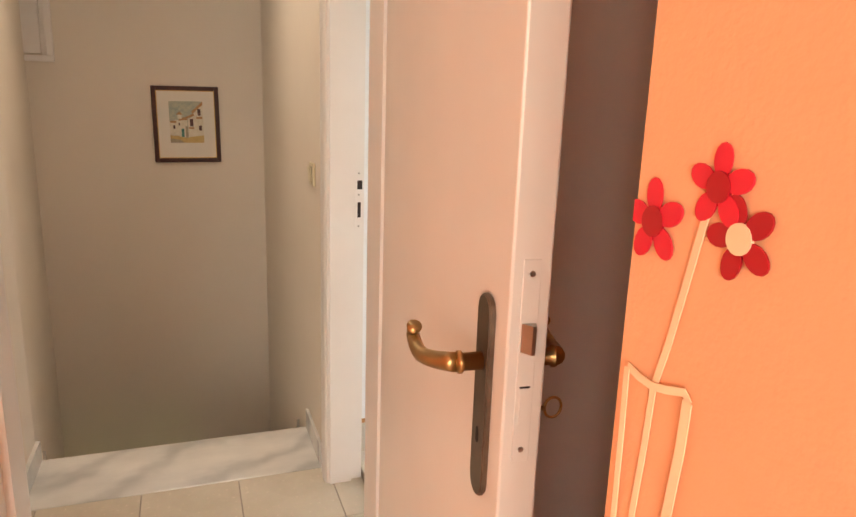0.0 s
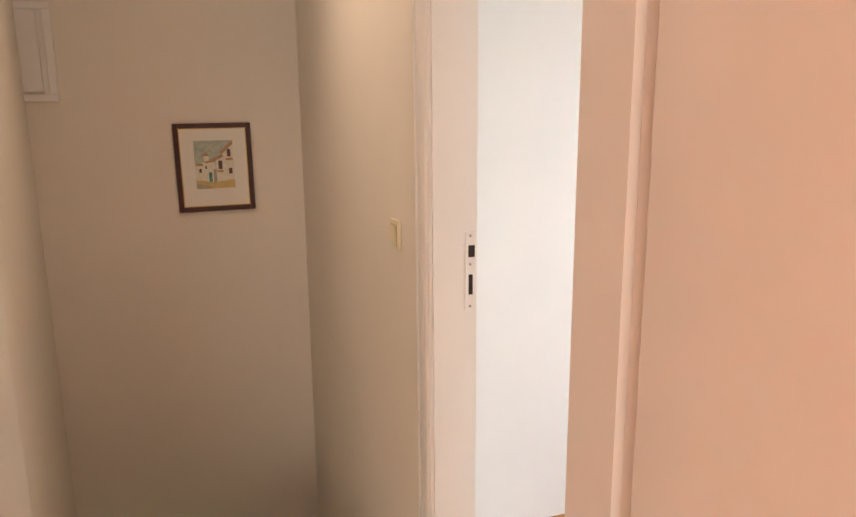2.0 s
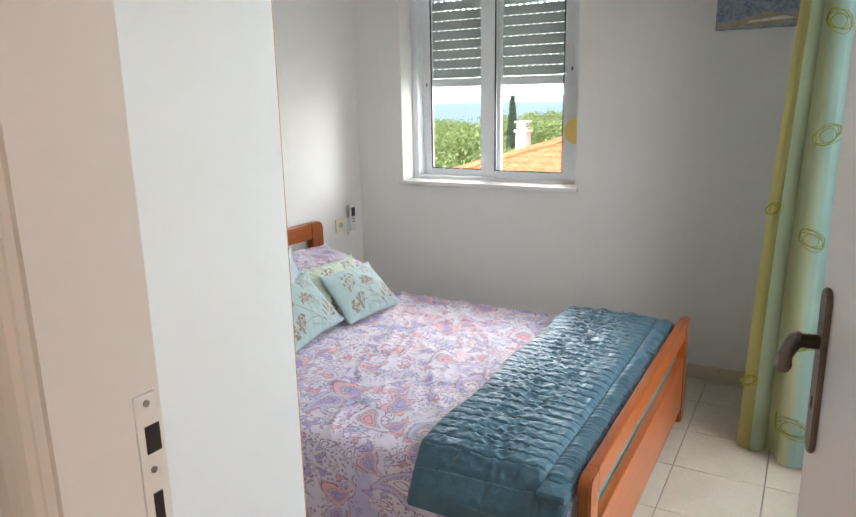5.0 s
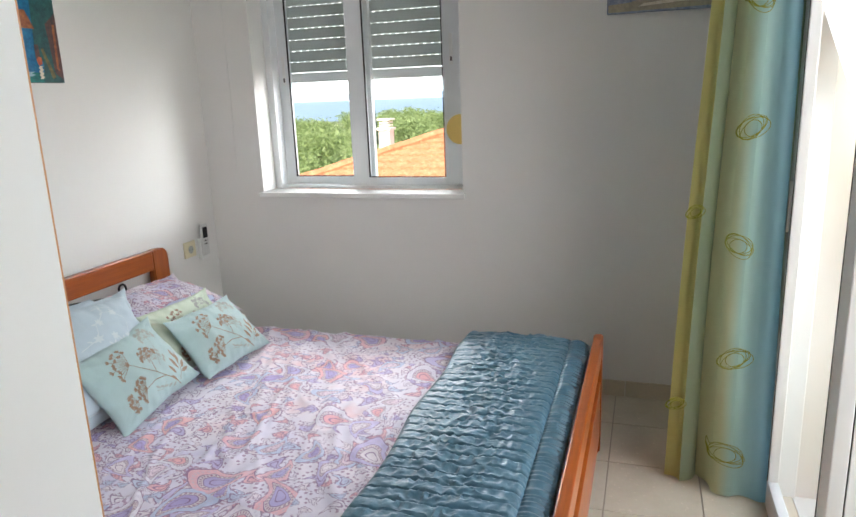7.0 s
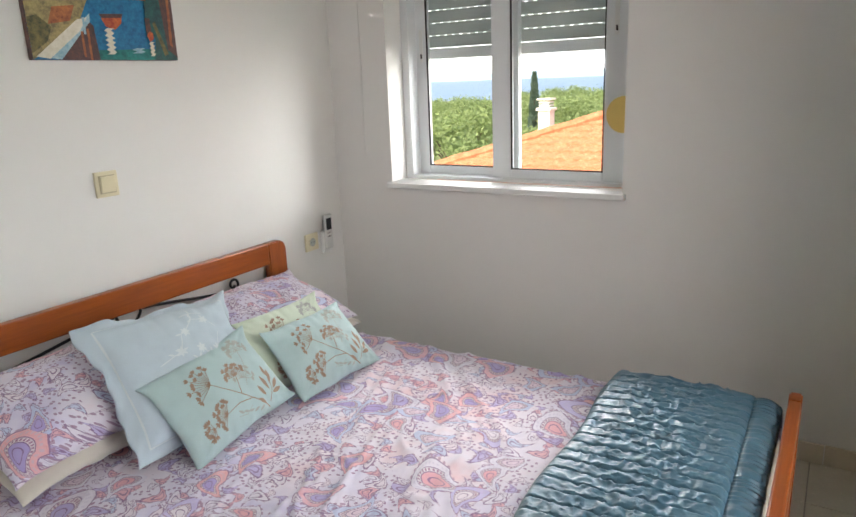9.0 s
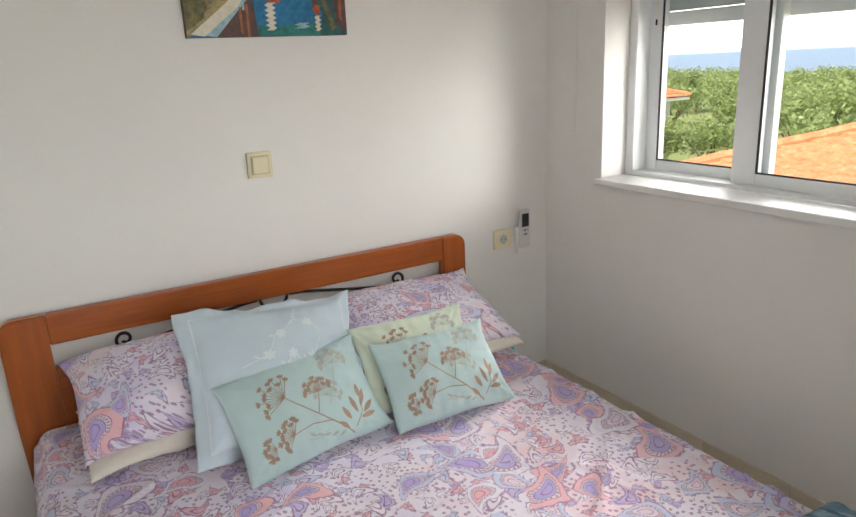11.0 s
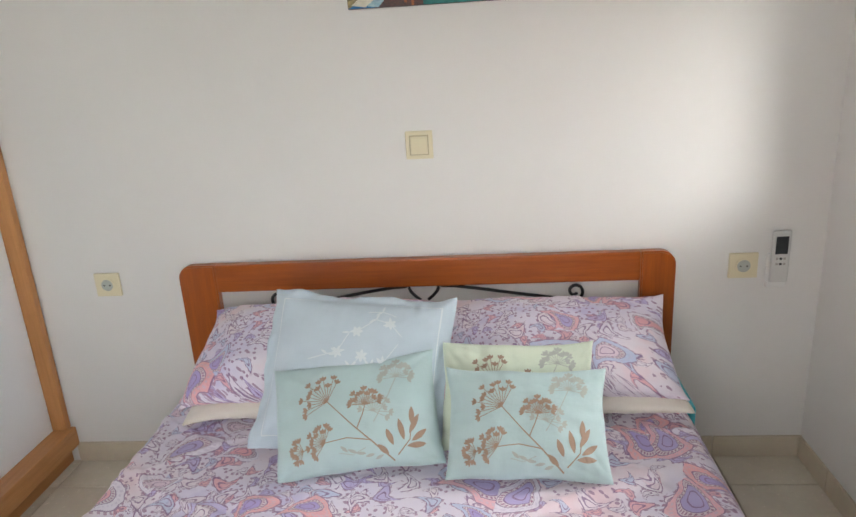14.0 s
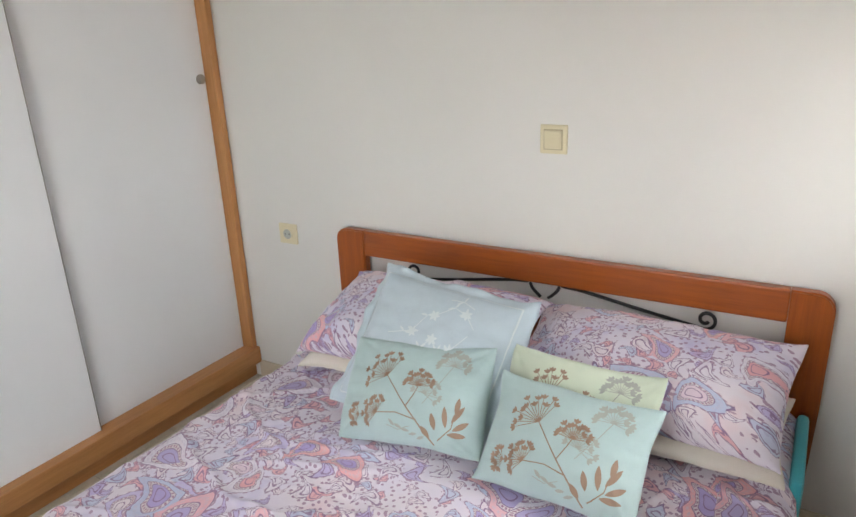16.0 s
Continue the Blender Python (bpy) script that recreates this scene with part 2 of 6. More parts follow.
        col = lay(col, maths(nt, "MULTIPLY", maths(nt, "MULTIPLY", band(d, 0.425, 0.47), frill), lit), 0.75, (0.40, 0.20, 0.32))
        col = lay(col, maths(nt, "MULTIPLY", maths(nt, "MULTIPLY", band(d, 0.32, 0.36), frill), lit), 0.5, (0.62, 0.56, 0.68))
    # faded, slightly uneven dye
    fade = noise_node(nt, 40.0, 3, 0.6)
    col = mix(nt, maths(nt, "MULTIPLY", fade.outputs["Fac"], 0.12), col, (0.74, 0.66, 0.76))
    nt.links.new(col, b.inputs["Base Color"])
    b.inputs["Roughness"].default_value = 0.8
    b.inputs["Sheen Weight"].default_value = 0.15
    weave = noise_node(nt, 420, 2)
    crease = noise_node(nt, 9, 4, 0.55)
    bump(nt, b, maths(nt, "ADD", maths(nt, "MULTIPLY", weave.outputs["Fac"], 0.12), crease.outputs["Fac"]), 0.45, 0.014)
    return m


def cloth(name, color, rough=0.8, crease=0.3, sheen=0.2, scale=12):
    m, nt, b = material(name)
    n1 = noise_node(nt, scale, 4, 0.6)
    n2 = noise_node(nt, 500, 2)
    c = ramp(nt, n1.outputs["Fac"], [(0.3, tuple(x * 0.93 for x in color)), (0.7, color)])
    nt.links.new(c.outputs[0], b.inputs["Base Color"])
    b.inputs["Roughness"].default_value = rough
    b.inputs["Sheen Weight"].default_value = sheen
    bump(nt, b, maths(nt, "ADD", n1.outputs["Fac"], maths(nt, "MULTIPLY", n2.outputs["Fac"], 0.12)), crease, 0.01)
    return m


def satin(name, color):
    m, nt, b = material(name)
    n1 = noise_node(nt, 30, 2, 0.45, stretch=(0.8, 1.0, 1.0))
    n2 = noise_node(nt, 70, 3, 0.6)
    c = ramp(nt, n1.outputs["Fac"], [(0.3, tuple(x * 0.86 for x in color)), (0.7, tuple(x * 1.06 for x in color))])
    nt.links.new(c.outputs[0], b.inputs["Base Color"])
    b.inputs["Roughness"].default_value = 0.40
    b.inputs["Specular IOR Level"].default_value = 0.6
    b.inputs["Sheen Weight"].default_value = 0.1
    bump(nt, b, maths(nt, "ADD", n1.outputs["Fac"], maths(nt, "MULTIPLY", n2.outputs["Fac"], 0.12)), 0.45, 0.016)
    return m


def glass(name):
    m, nt, b = material(name)
    b.inputs["Base Color"].default_value = (0.96, 0.98, 0.97, 1)
    b.inputs["Transmission Weight"].default_value = 1.0
    b.inputs["Roughness"].default_value = 0.0
    b.inputs["IOR"].default_value = 1.02
    return m


def curtain_mat(name, color, across=None):
    """Sheer cloth; across: dyed stripes as (y, colour) in the curtain's own metres."""
    m, nt, b = material(name)
    n1 = noise_node(nt, 7, 3, 0.5, stretch=(1, 1, 0.25))
    c = ramp(nt, n1.outputs["Fac"], [(0.3, tuple(x * 0.9 for x in color)), (0.7, color)])
    if across:
        tc = nt.nodes.new("ShaderNodeTexCoord")
        sp = nt.nodes.new("ShaderNodeSeparateXYZ")
        nt.links.new(tc.outputs["Object"], sp.inputs[0])
        wave = maths(nt, "MULTIPLY", maths(nt, "SUBTRACT", n1.outputs["Fac"], 0.5), 0.06)
        fac = maths(nt, "ADD", maths(nt, "ADD", maths(nt, "MULTIPLY", sp.outputs["Y"], -4.0), 0.5), wave)
        c = ramp(nt, fac, [(0.5 - 4.0 * y, col) for y, col in across])
    nt.links.new(c.outputs[0], b.inputs["Base Color"])
    b.inputs["Roughness"].default_value = 0.7
    tr = nt.nodes.new("ShaderNodeBsdfTranslucent")
    nt.links.new(c.outputs[0], tr.inputs[0])
    ms = nt.nodes.new("ShaderNodeMixShader")
    ms.inputs[0].default_value = 0.65
    o = nt.nodes["Material Output"]
    nt.links.new(b.outputs[0], ms.inputs[1])
    nt.links.new(tr.outputs[0], ms.inputs[2])
    nt.links.new(ms.outputs[0], o.inputs[0])
    return m


def foliage(name, a, c):
    m, nt, b = material(name)
    gi = nt.nodes.new("ShaderNodeNewGeometry")
    r = ramp(nt, gi.outputs["Random Per Island"], [(0.0, a), (1.0, c)])
    nt.links.new(r.outputs[0], b.inputs["Base Color"])
    b.inputs["Roughness"].default_value = 0.6
    tr = nt.nodes.new("ShaderNodeBsdfTranslucent")
    nt.links.new(r.outputs[0], tr.inputs[0])
    ms = nt.nodes.new("ShaderNodeMixShader")
    ms.inputs[0].default_value = 0.45
    nt.links.new(b.outputs[0], ms.inputs[1])
    nt.links.new(tr.outputs[0], ms.inputs[2])
    nt.links.new(ms.outputs[0], nt.nodes["Material Output"].inputs[0])
    return m


M_WALL = plaster("white_plaster", (0.75, 0.735, 0.71))
M_CREAMWALL = plaster("cream_plaster", (0.76, 0.69, 0.60))
M_ORANGE = plaster("orange_wall_paint", (0.88, 0.45, 0.26))
M_CEIL = plaster("ceiling_paint", (0.82, 0.82, 0.80))
M_DOOR = plain("white_lacquer", (0.80, 0.77, 0.74), 0.33, 0.03, 3, 90, 0.04)
M_MELA = plain("white_melamine", (0.84, 0.855, 0.875), 0.42, 0.02, 2, 220, 0.03)
M_BEECH = wood("beech_veneer", (0.44, 0.19, 0.06), (0.54, 0.25, 0.085), "y", 0.42)
M_BEECHZ = wood("beech_veneer_upright", (0.44, 0.19, 0.06), (0.54, 0.25, 0.085), "z", 0.42)
M_CHERRY = wood("cherry_stain", (0.24, 0.050, 0.009), (0.36, 0.083, 0.011), "x", 0.28)
M_CHERRYZ = wood("cherry_stain_upright", (0.24, 0.050, 0.009), (0.36, 0.083, 0.011), "z", 0.28)
M_TILE = tile_mat("beige_floor_tile", (0.66, 0.60, 0.50), (0.58, 0.52, 0.42))
M_SKIRT = tile_mat("beige_skirting_tile", (0.64, 0.56, 0.44), (0.56, 0.48, 0.37), 0.35)
M_GROUT = plain("grout", (0.36, 0.32, 0.27), 0.9, 0.1, 30)
M_MARBLE = marble("grey_marble")
M_SILL = tile_mat("white_marble_sill", (0.80, 0.80, 0.78), (0.70, 0.70, 0.69), 0.2)
M_BRASS = plain("aged_brass", (0.42, 0.27, 0.12), 0.34, 0.18, 30, 120, 0.06, 1.0)
M_BRONZE = plain("dark_bronze", (0.20, 0.155, 0.12), 0.38, 0.2, 30, 120, 0.06, 0.9)
M_STEEL = plain("steel", (0.42, 0.40, 0.37), 0.35, 0.12, 30, 120, 0.05, 1.0)
# near-black for thin plates that paint the shade inside holes and gaps
M_DARK = plain("hole_shade", (0.03, 0.02, 0.018), 0.8, 0.1)
M_IRON = plain("black_wrought_iron", (0.015, 0.014, 0.014), 0.38, 0.1, 20, 200, 0.1)
M_PAISLEY = paisley("paisley_cotton")
M_QUILT = satin("blue_satin", (0.050, 0.132, 0.188))
M_TEAL = cloth("turquoise_sheet", (0.05, 0.45, 0.52))
M_CREAM = cloth("cream_cotton", (0.74, 0.68, 0.60))
M_PBLUE = cloth("pale_blue_cotton", (0.56, 0.66, 0.73), 0.8, 0.45)
M_MINT = cloth("mint_cotton", (0.46, 0.61, 0.61), 0.7, 0.55)
M_PGREEN = cloth("pale_green_cotton", (0.66, 0.74, 0.60), 0.7, 0.5)
M_THREAD = cloth("white_thread", (0.70, 0.77, 0.80), 0.55, 0.1)
M_BROWN = cloth("brown_print", (0.36, 0.24, 0.17), 0.7, 0.1)
M_TAUPE = cloth("grey_print", (0.42, 0.44, 0.40), 0.7, 0.1)
M_IVORY = plain("ivory_plastic", (0.70, 0.63, 0.44), 0.35, 0.03)
# ivory darkened to paint the shaded gap round a switch's rocker
M_IVORY_GAP = plain("gap_shade_ivory", (0.46, 0.40, 0.26), 0.4, 0.05)
M_WPLAST = plain("white_plastic", (0.74, 0.74, 0.72), 0.35, 0.03)
M_REMOTE = plain("grey_white_plastic", (0.60, 0.60, 0.58), 0.4, 0.04)
M_ALU = plain("white_aluminium", (0.74, 0.76, 0.77), 0.32, 0.03, 4, 200, 0.03)
M_SHUT = plain("grey_shutter", (0.52, 0.57, 0.55), 0.45, 0.05, 8, 150, 0.06)
M_GASK = plain("black_gasket", (0.02, 0.02, 0.02), 0.6, 0.05)
M_GLASS = glass("window_glass")
M_BLACK = plain("black_plastic", (0.02, 0.022, 0.025), 0.25, 0.1)
M_YCARD = plain("yellowed_card", (0.80, 0.58, 0.17), 0.55, 0.06)
M_RED = plain("red_paint", (0.72, 0.02, 0.05), 0.5, 0.1)
M_CRIM = plain("dark_red_paint", (0.42, 0.008, 0.02), 0.5, 0.1)
M_PALE = plain("pale_paint", (0.92, 0.66, 0.44), 0.6, 0.1)
M_MAHOG = plain("mahogany_moulding", (0.045, 0.010, 0.009), 0.45, 0.25, 20, 90, 0.05)
M_GILT = plain("gilt_line", (0.55, 0.38, 0.14), 0.35, 0.1, 20, 100, 0.05, 0.7)
M_PAPER = plain("picture_mount", (0.74, 0.71, 0.64), 0.85, 0.03)


# ---- mesh helpers ----
def box(bm, x0, x1, y0, y1, z0, z1, bevel=0.0, seg=2):
    m = Matrix.LocRotScale(((x0 + x1) / 2, (y0 + y1) / 2, (z0 + z1) / 2), None, (x1 - x0, y1 - y0, z1 - z0))
    r = bmesh.ops.create_cube(bm, size=1, matrix=m)
    if bevel:
        edges = {e for v in r["verts"] for e in v.link_edges}
        bmesh.ops.bevel(bm, geom=list(edges), offset=bevel, segments=seg, profile=0.5, affect="EDGES")
    return bm


def boxes(*dims, bevel=0.0):
    bm = bmesh.new()
    for d in dims:
        box(bm, *d, bevel=bevel)
    return bm


def prism(bm, pts, z0, z1, m=None):
    """Extrudes an outline of (a, b) points from z0 to z1; m places the result."""
    low = [bm.verts.new((a, b, z0)) for a, b in pts]
    top = [bm.verts.new((a, b, z1)) for a, b in pts]
    n = len(pts)
    fs = [bm.faces.new(low[::-1]), bm.faces.new(top)]
    for i in range(n):
        fs.append(bm.faces.new((low[i], low[(i + 1) % n], top[(i + 1) % n], top[i])))
    if m:
        bmesh.ops.transform(bm, matrix=m, verts=low + top)
    return bm


def tube(bm, pts, radii, n=10, caps=True):
    pts = [Vector(p) for p in pts]
    if isinstance(radii, (int, float)):
        radii = [radii] * len(pts)
    rings, up = [], None
    for i, p in enumerate(pts):
        d = (pts[min(i + 1, len(pts) - 1)] - pts[max(i - 1, 0)]).normalized()
        if up is None:
            up = d.orthogonal().normalized()
        up = (up - d * up.dot(d)).normalized()
        side = d.cross(up)
        rings.append([bm.verts.new(p + radii[i] * (math.cos(a) * up + math.sin(a) * side)) for a in (2 * math.pi * k / n for k in range(n))])
    for a, b in zip(rings, rings[1:]):
        for k in range(n):
            bm.faces.new((a[k], a[(k + 1) % n], b[(k + 1) % n], b[k]))
    if caps:
        bm.faces.new(rings[0][::-1])
        bm.faces.new(rings[-1])
    return bm


def finish(name, bm, mat, smooth=False):
    bmesh.ops.recalc_face_normals(bm, faces=bm.faces[:])
    me = bpy.data.meshes.new(name)
    bm.to_mesh(me)
    bm.free()
    for mm in mat if isinstance(mat, (list, tuple)) else [mat]:
        me.materials.append(mm)
    if smooth:
        me.polygons.foreach_set("use_smooth", [True] * len(me.polygons))
        if smooth == "angle":
            me.set_sharp_from_angle(angle=radians(38))
    return me


def part(name, bm, mat, parent, label="", smooth=False):
    ob = new(name, finish(name, bm, mat, smooth))
    ob.parent = parent
    return tagged(ob, label=label)


def thing(name, label, category, group="", at=(0, 0, 0)):
    ob = new(name)
    ob.empty_display_size = 0.1
    ob.location = at
    return tagged(ob, label, category, group)


def structure(name, bm, mat, label, category="wall", smooth=False):
    return tagged(new(name, finish(name, bm, mat, smooth)), label, category, kind="structure")


def smooth_grid(bm, nu, nv, f):
    vs = [[bm.verts.new(f(i / (nu - 1), j / (nv - 1))) for j in range(nv)] for i in range(nu)]
    for i in range(nu - 1):
        for j in range(nv - 1):
            bm.faces.new((vs[i][j], vs[i + 1][j], vs[i + 1][j + 1], vs[i][j + 1]))
    return bm


def moved(ob, v):
    ob.location = ob.location + v
    return ob


H = 2.70
BZ = 0.035  # bedroom floor above the hall floor
HALL, KIDS, NOOK = Vector((-0.012, 0.04, 0)), Vector((-0.022, 0.042, 0)), Vector((-0.055, 0.045, 0.006))
# ---- large structure: bedroom ----
structure("wall_headboard", boxes((0.55, 3.97, 4.48, 4.70, -0.02, H)), M_WALL, "white plastered wall behind the bed's headboard")
structure("wall_window", boxes((3.67, 3.92, 1.50, 3.11, -0.02, H), (3.67, 3.92, 4.165, 4.48, -0.02, H), (3.67, 3.92, 3.11, 4.165, -0.02, 0.95), (3.67, 3.92, 3.11, 4.165, 2.12, H)), M_WALL, "white plastered wall with the sliding window")
structure("wall_balcony", boxes((0.60, 1.55, 1.62, 1.84, -0.02, H), (3.05, 3.67, 1.62, 1.84, -0.02, H), (1.55, 3.05, 1.62, 1.84, 2.22, H), (1.55, 3.05, 1.62, 1.84, -0.02, 0.0)), M_WALL, "white plastered wall with the balcony door")
moved(structure("wall_hall_east", boxes((0.545, 0.655, 2.57, 4.70, -3.0, H), (0.545, 0.655, 1.80, 2.57, 2.11, H)), M_CREAMWALL, "cream plastered wall between hall and bedroom"), HALL)
moved(structure("wall_stairs_end", boxes((-1.0, 0.545, 4.575, 4.75, -3.0, H)), M_CREAMWALL, "cream plastered end wall of the stairwell"), HALL)
structure("ceiling_bedroom", boxes((0.70, 3.67, 1.78, 4.48, H, H + 0.15)), M_CEIL, "white bedroom ceiling", "ceiling")
# the gap in the hall ceiling is added for the fill lamp, never in view
structure("ceiling_hall", boxes((-0.95, 0.60, 1.78, 2.80, H, H + 0.15), (-0.95, 0.60, 3.54, 4.65, H, H + 0.15), (-0.95, -0.30, 2.80, 3.54, H, H + 0.15), (0.34, 0.60, 2.80, 3.54, H, H + 0.15)), M_CEIL, "white hall ceiling with an added, unseen opening for the fill lamp", "ceiling")
moved(structure("floor", boxes((0.66, 3.67, 1.78, 4.48, -0.15, -0.004)), M_GROUT, "grout bed under beige floor tiles", "floor"), Vector((0, 0, BZ)))
moved(structure("floor_hall", boxes((-0.50, 0.672, 1.60, 2.66, -0.15, -0.004)), M_GROUT, "grout bed under the hall's beige tiles", "floor"), HALL)

# ---- large structure: hall and stairs ----
bm = bmesh.new()
prism(bm, [(-0.485, 1.80), (-0.485, 2.98), (-0.488, 3.00), (-0.497, 3.05), (-0.69, 4.575), (-1.0, 4.575), (-1.0, 1.80)], -3.0, H)
moved(structure("wall_hall_west", bm, M_CREAMWALL, "cream plastered wall along hall and stairs"), HALL)
moved(structure("wall_kids_door", boxes((-1.0, -0.265, 1.64, 1.795, -0.02, H), (0.525, 1.16, 1.64, 1.795, -0.02, H), (-0.265, 0.525, 1.64, 1.795, 2.11, H)), M_WALL, "white plastered wall with the children's room door"), KIDS)
moved(structure("wall_kids_lining", boxes((-2.1, -0.34, 1.625, 1.64, 0.0, H), (0.60, 1.12, 1.625, 1.64, 0.0, H), (-0.34, 0.60, 1.625, 1.64, 2.18, H)), M_ORANGE, "orange painted wall beside the children's room door"), KIDS)
moved(structure("wall_kids_recess", boxes((1.12, 1.25, 0.58, 1.64, -0.02, H)), M_ORANGE, "orange painted wall behind the open door"), KIDS)
moved(structure("wall_kids_flowers", boxes((0.335, 1.25, -2.0, 0.58, -0.02, H)), M_ORANGE, "orange painted wall with small painted flowers"), NOOK)
structure("wall_kids_west", boxes((-2.2, -2.1, -2.0, 1.80, -0.02, H)), M_ORANGE, "orange painted wall")
structure("wall_kids_south", boxes((-2.2, -1.75, -2.15, -2.0, -0.02, H), (-0.35, 0.335, -2.15, -2.0, -0.02, H), (-1.75, -0.35, -2.15, -2.0, -0.02, 0.8), (-1.75, -0.35, -2.15, -2.0, 2.2, H)), M_ORANGE, "orange painted wall with a window opening")
structure("ceiling_kids", boxes((-2.2, 1.25, -2.15, 1.64, H, H + 0.15)), M_CEIL, "white ceiling of the children's room", "ceiling")
structure("floor_kids", boxes((-2.2, 1.25, -2.15, 1.64, -0.15, -0.004)), M_TILE, "beige tiled floor of the children's room", "floor")


def frame_profile(width, depth):
    """Outline of a moulded casing: width along a, depth along b."""
    w, d = width, depth
    return [(0, 0), (w, 0), (w, d * 0.55), (w * 0.93, d * 0.75), (w * 0.80, d * 0.78), (w * 0.77, d * 0.62), (w * 0.70, d * 0.62), (w * 0.67, d * 0.85), (w * 0.45, d), (w * 0.25, d), (w * 0.10, d * 0.86), (w * 0.04, d * 0.6), (0, d * 0.55)]


def door_frame(name, label):
    return tagged(new(name), label, "door frame", kind="structure")


# bedroom door frame, in the hall's east wall
bf = moved(door_frame("door_frame_1", "white lacquered bedroom door frame with moulded casing"), HALL)
part("jamb", boxes((0.543, 0.622, 2.537, 2.57, 0, 2.08), (0.6225, 0.664, 2.552, 2.57, 0, 2.08)), M_DOOR, bf)
part("jamb", boxes((0.543, 0.622, 1.80, 1.838, 0, 2.08), (0.6225, 0.664, 1.80, 1.823, 0, 2.08)), M_DOOR, bf)
part("head", boxes((0.543, 0.664, 1.80, 2.57, 2.08, 2.11)), M_DOOR, bf)
bm = bmesh.new()
prism(bm, frame_profile(0.10, 0.018), 0.0, 2.16, Matrix(((0, -1, 0, 0.5445), (1, 0, 0, 2.545), (0, 0, 1, 0), (0, 0, 0, 1))))
part("casing", bm, M_DOOR, bf)
bm = bmesh.new()
prism(bm, frame_profile(0.08, 0.010), 0.0, 2.16, Matrix(((0, 1, 0, 0.6535), (1, 0, 0, 2.56), (0, 0, 1, 0), (0, 0, 0, 1))))
part("casing", bm, M_DOOR, bf)
part("casing", boxes((0.527, 0.543, 1.797, 1.836, 0, 2.16), bevel=0.004), M_DOOR, bf)
part("casing", boxes((0.5275, 0.5435, 1.80, 2.545, 2.0825, 2.16), bevel=0.004), M_DOOR, bf)
sp = part("strike_plate", boxes((0.632, 0.656, 2.5490, 2.5525, 0.95, 1.15), bevel=0.0008), M_DOOR, bf, "painted strike plate")
# both holes are dark plates on the surface, nothing is cut
part("latch_hole", boxes((0.640, 0.657, 2.5482, 2.5492, 1.086, 1.116)), M_DARK, sp, "thin dark plate painting the latch hole's shade")
part("bolt_hole", boxes((0.641, 0.652, 2.5482, 2.5492, 0.990, 1.042)), M_DARK, sp, "thin dark plate painting the bolt hole's shade")
for zz in (1.14, 1.068, 0.96):
    b2 = bmesh.new()
    tube(b2, [(0.645, 2.5476, zz), (0.645, 2.5494, zz)], 0.0035, 10)
    part("screw", b2, M_STEEL, sp)

# children's room door frame
kf = moved(door_frame("door_frame_2", "white lacquered children's room door frame with moulded casing"), KIDS)
part("jamb", boxes((0.493, 0.525, 1.688, 1.798, 0, 2.08), (0.508, 0.525, 1.622, 1.6875, 0, 2.08)), M_DOOR, kf)
part("jamb", boxes((-0.265, -0.232, 1.688, 1.798, 0, 2.08), (-0.265, -0.247, 1.622, 1.6875, 0, 2.08)), M_DOOR, kf)
part("head", boxes((-0.265, 0.525, 1.622, 1.798, 2.08, 2.11)), M_DOOR, kf)
for sx, x0 in ((1, 0.506), (-1, -0.246)):
    for sy, y0 in ((1, 1.7965), (-1, 1.6235)):
        if sx > 0 and sy > 0:
            part("casing", boxes((0.500, 0.526, 1.7965, 1.812, 0, 2.16), bevel=0.004), M_DOOR, kf)
            continue
        bm = bmesh.new()
        prism(bm, frame_profile(0.09, 0.016), 0.0, 2.16, Matrix(((sx, 0, 0, x0), (0, sy, 0, y0), (0, 0, 1, 0), (0, 0, 0, 1))))
        part("casing", bm, M_DOOR, kf)
sp = part("strike_plate", boxes((-0.2462, -0.2435, 1.640, 1.664, 1.02, 1.20)), M_WPLAST, kf, "painted strike plate")
part("latch_hole", boxes((-0.2436, -0.2426, 1.644, 1.658, 1.135, 1.172)), M_DARK, sp, "thin dark plate painting the latch hole's shade")
part("bolt_hole", boxes((-0.2436, -0.2426, 1.646, 1.657, 1.035, 1.095)), M_DARK, sp, "thin dark plate painting the bolt hole's shade")

# stairs: marble nosing slab, treads and risers, landing
st = moved(tagged(new("stairs"), "grey marble stairs going down from the hall", "stairs", kind="structure"), HALL)
part("landing_slab", boxes((-0.495, 0.545, 2.6625, 3.01, -0.04, 0.0), bevel=0.006), M_MARBLE, st, "veined grey marble slab at the stair head")
for i in range(4):
    y0 = 2.99 + i * 0.27
    z = -0.18 * (i + 1)
    part("riser", boxes((-0.8, 0.545, y0, y0 + 0.02, z, z + (0.14 if i == 0 else 0.15))), M_MARBLE, st)
    part("tread", boxes((-0.8, 0.545, y0 - 0.002, y0 + 0.30, z - 0.03, z), bevel=0.005), M_MARBLE, st)
part("riser", boxes((-0.8, 0.545, 4.07, 4.09, -0.90, -0.75)), M_MARBLE, st)
part("landing", boxes((0.10, 0.545, 4.068, 4.575, -0.93, -0.90)), M_MARBLE, st)
part("landing_riser", boxes((0.10, 0.12, 4.068, 4.575, -1.10, -0.9305)), M_MARBLE, st)
part("lower_flight", boxes((-0.9, 0.0995, 4.0905, 4.575, -1.13, -1.08)), M_MARBLE, st)
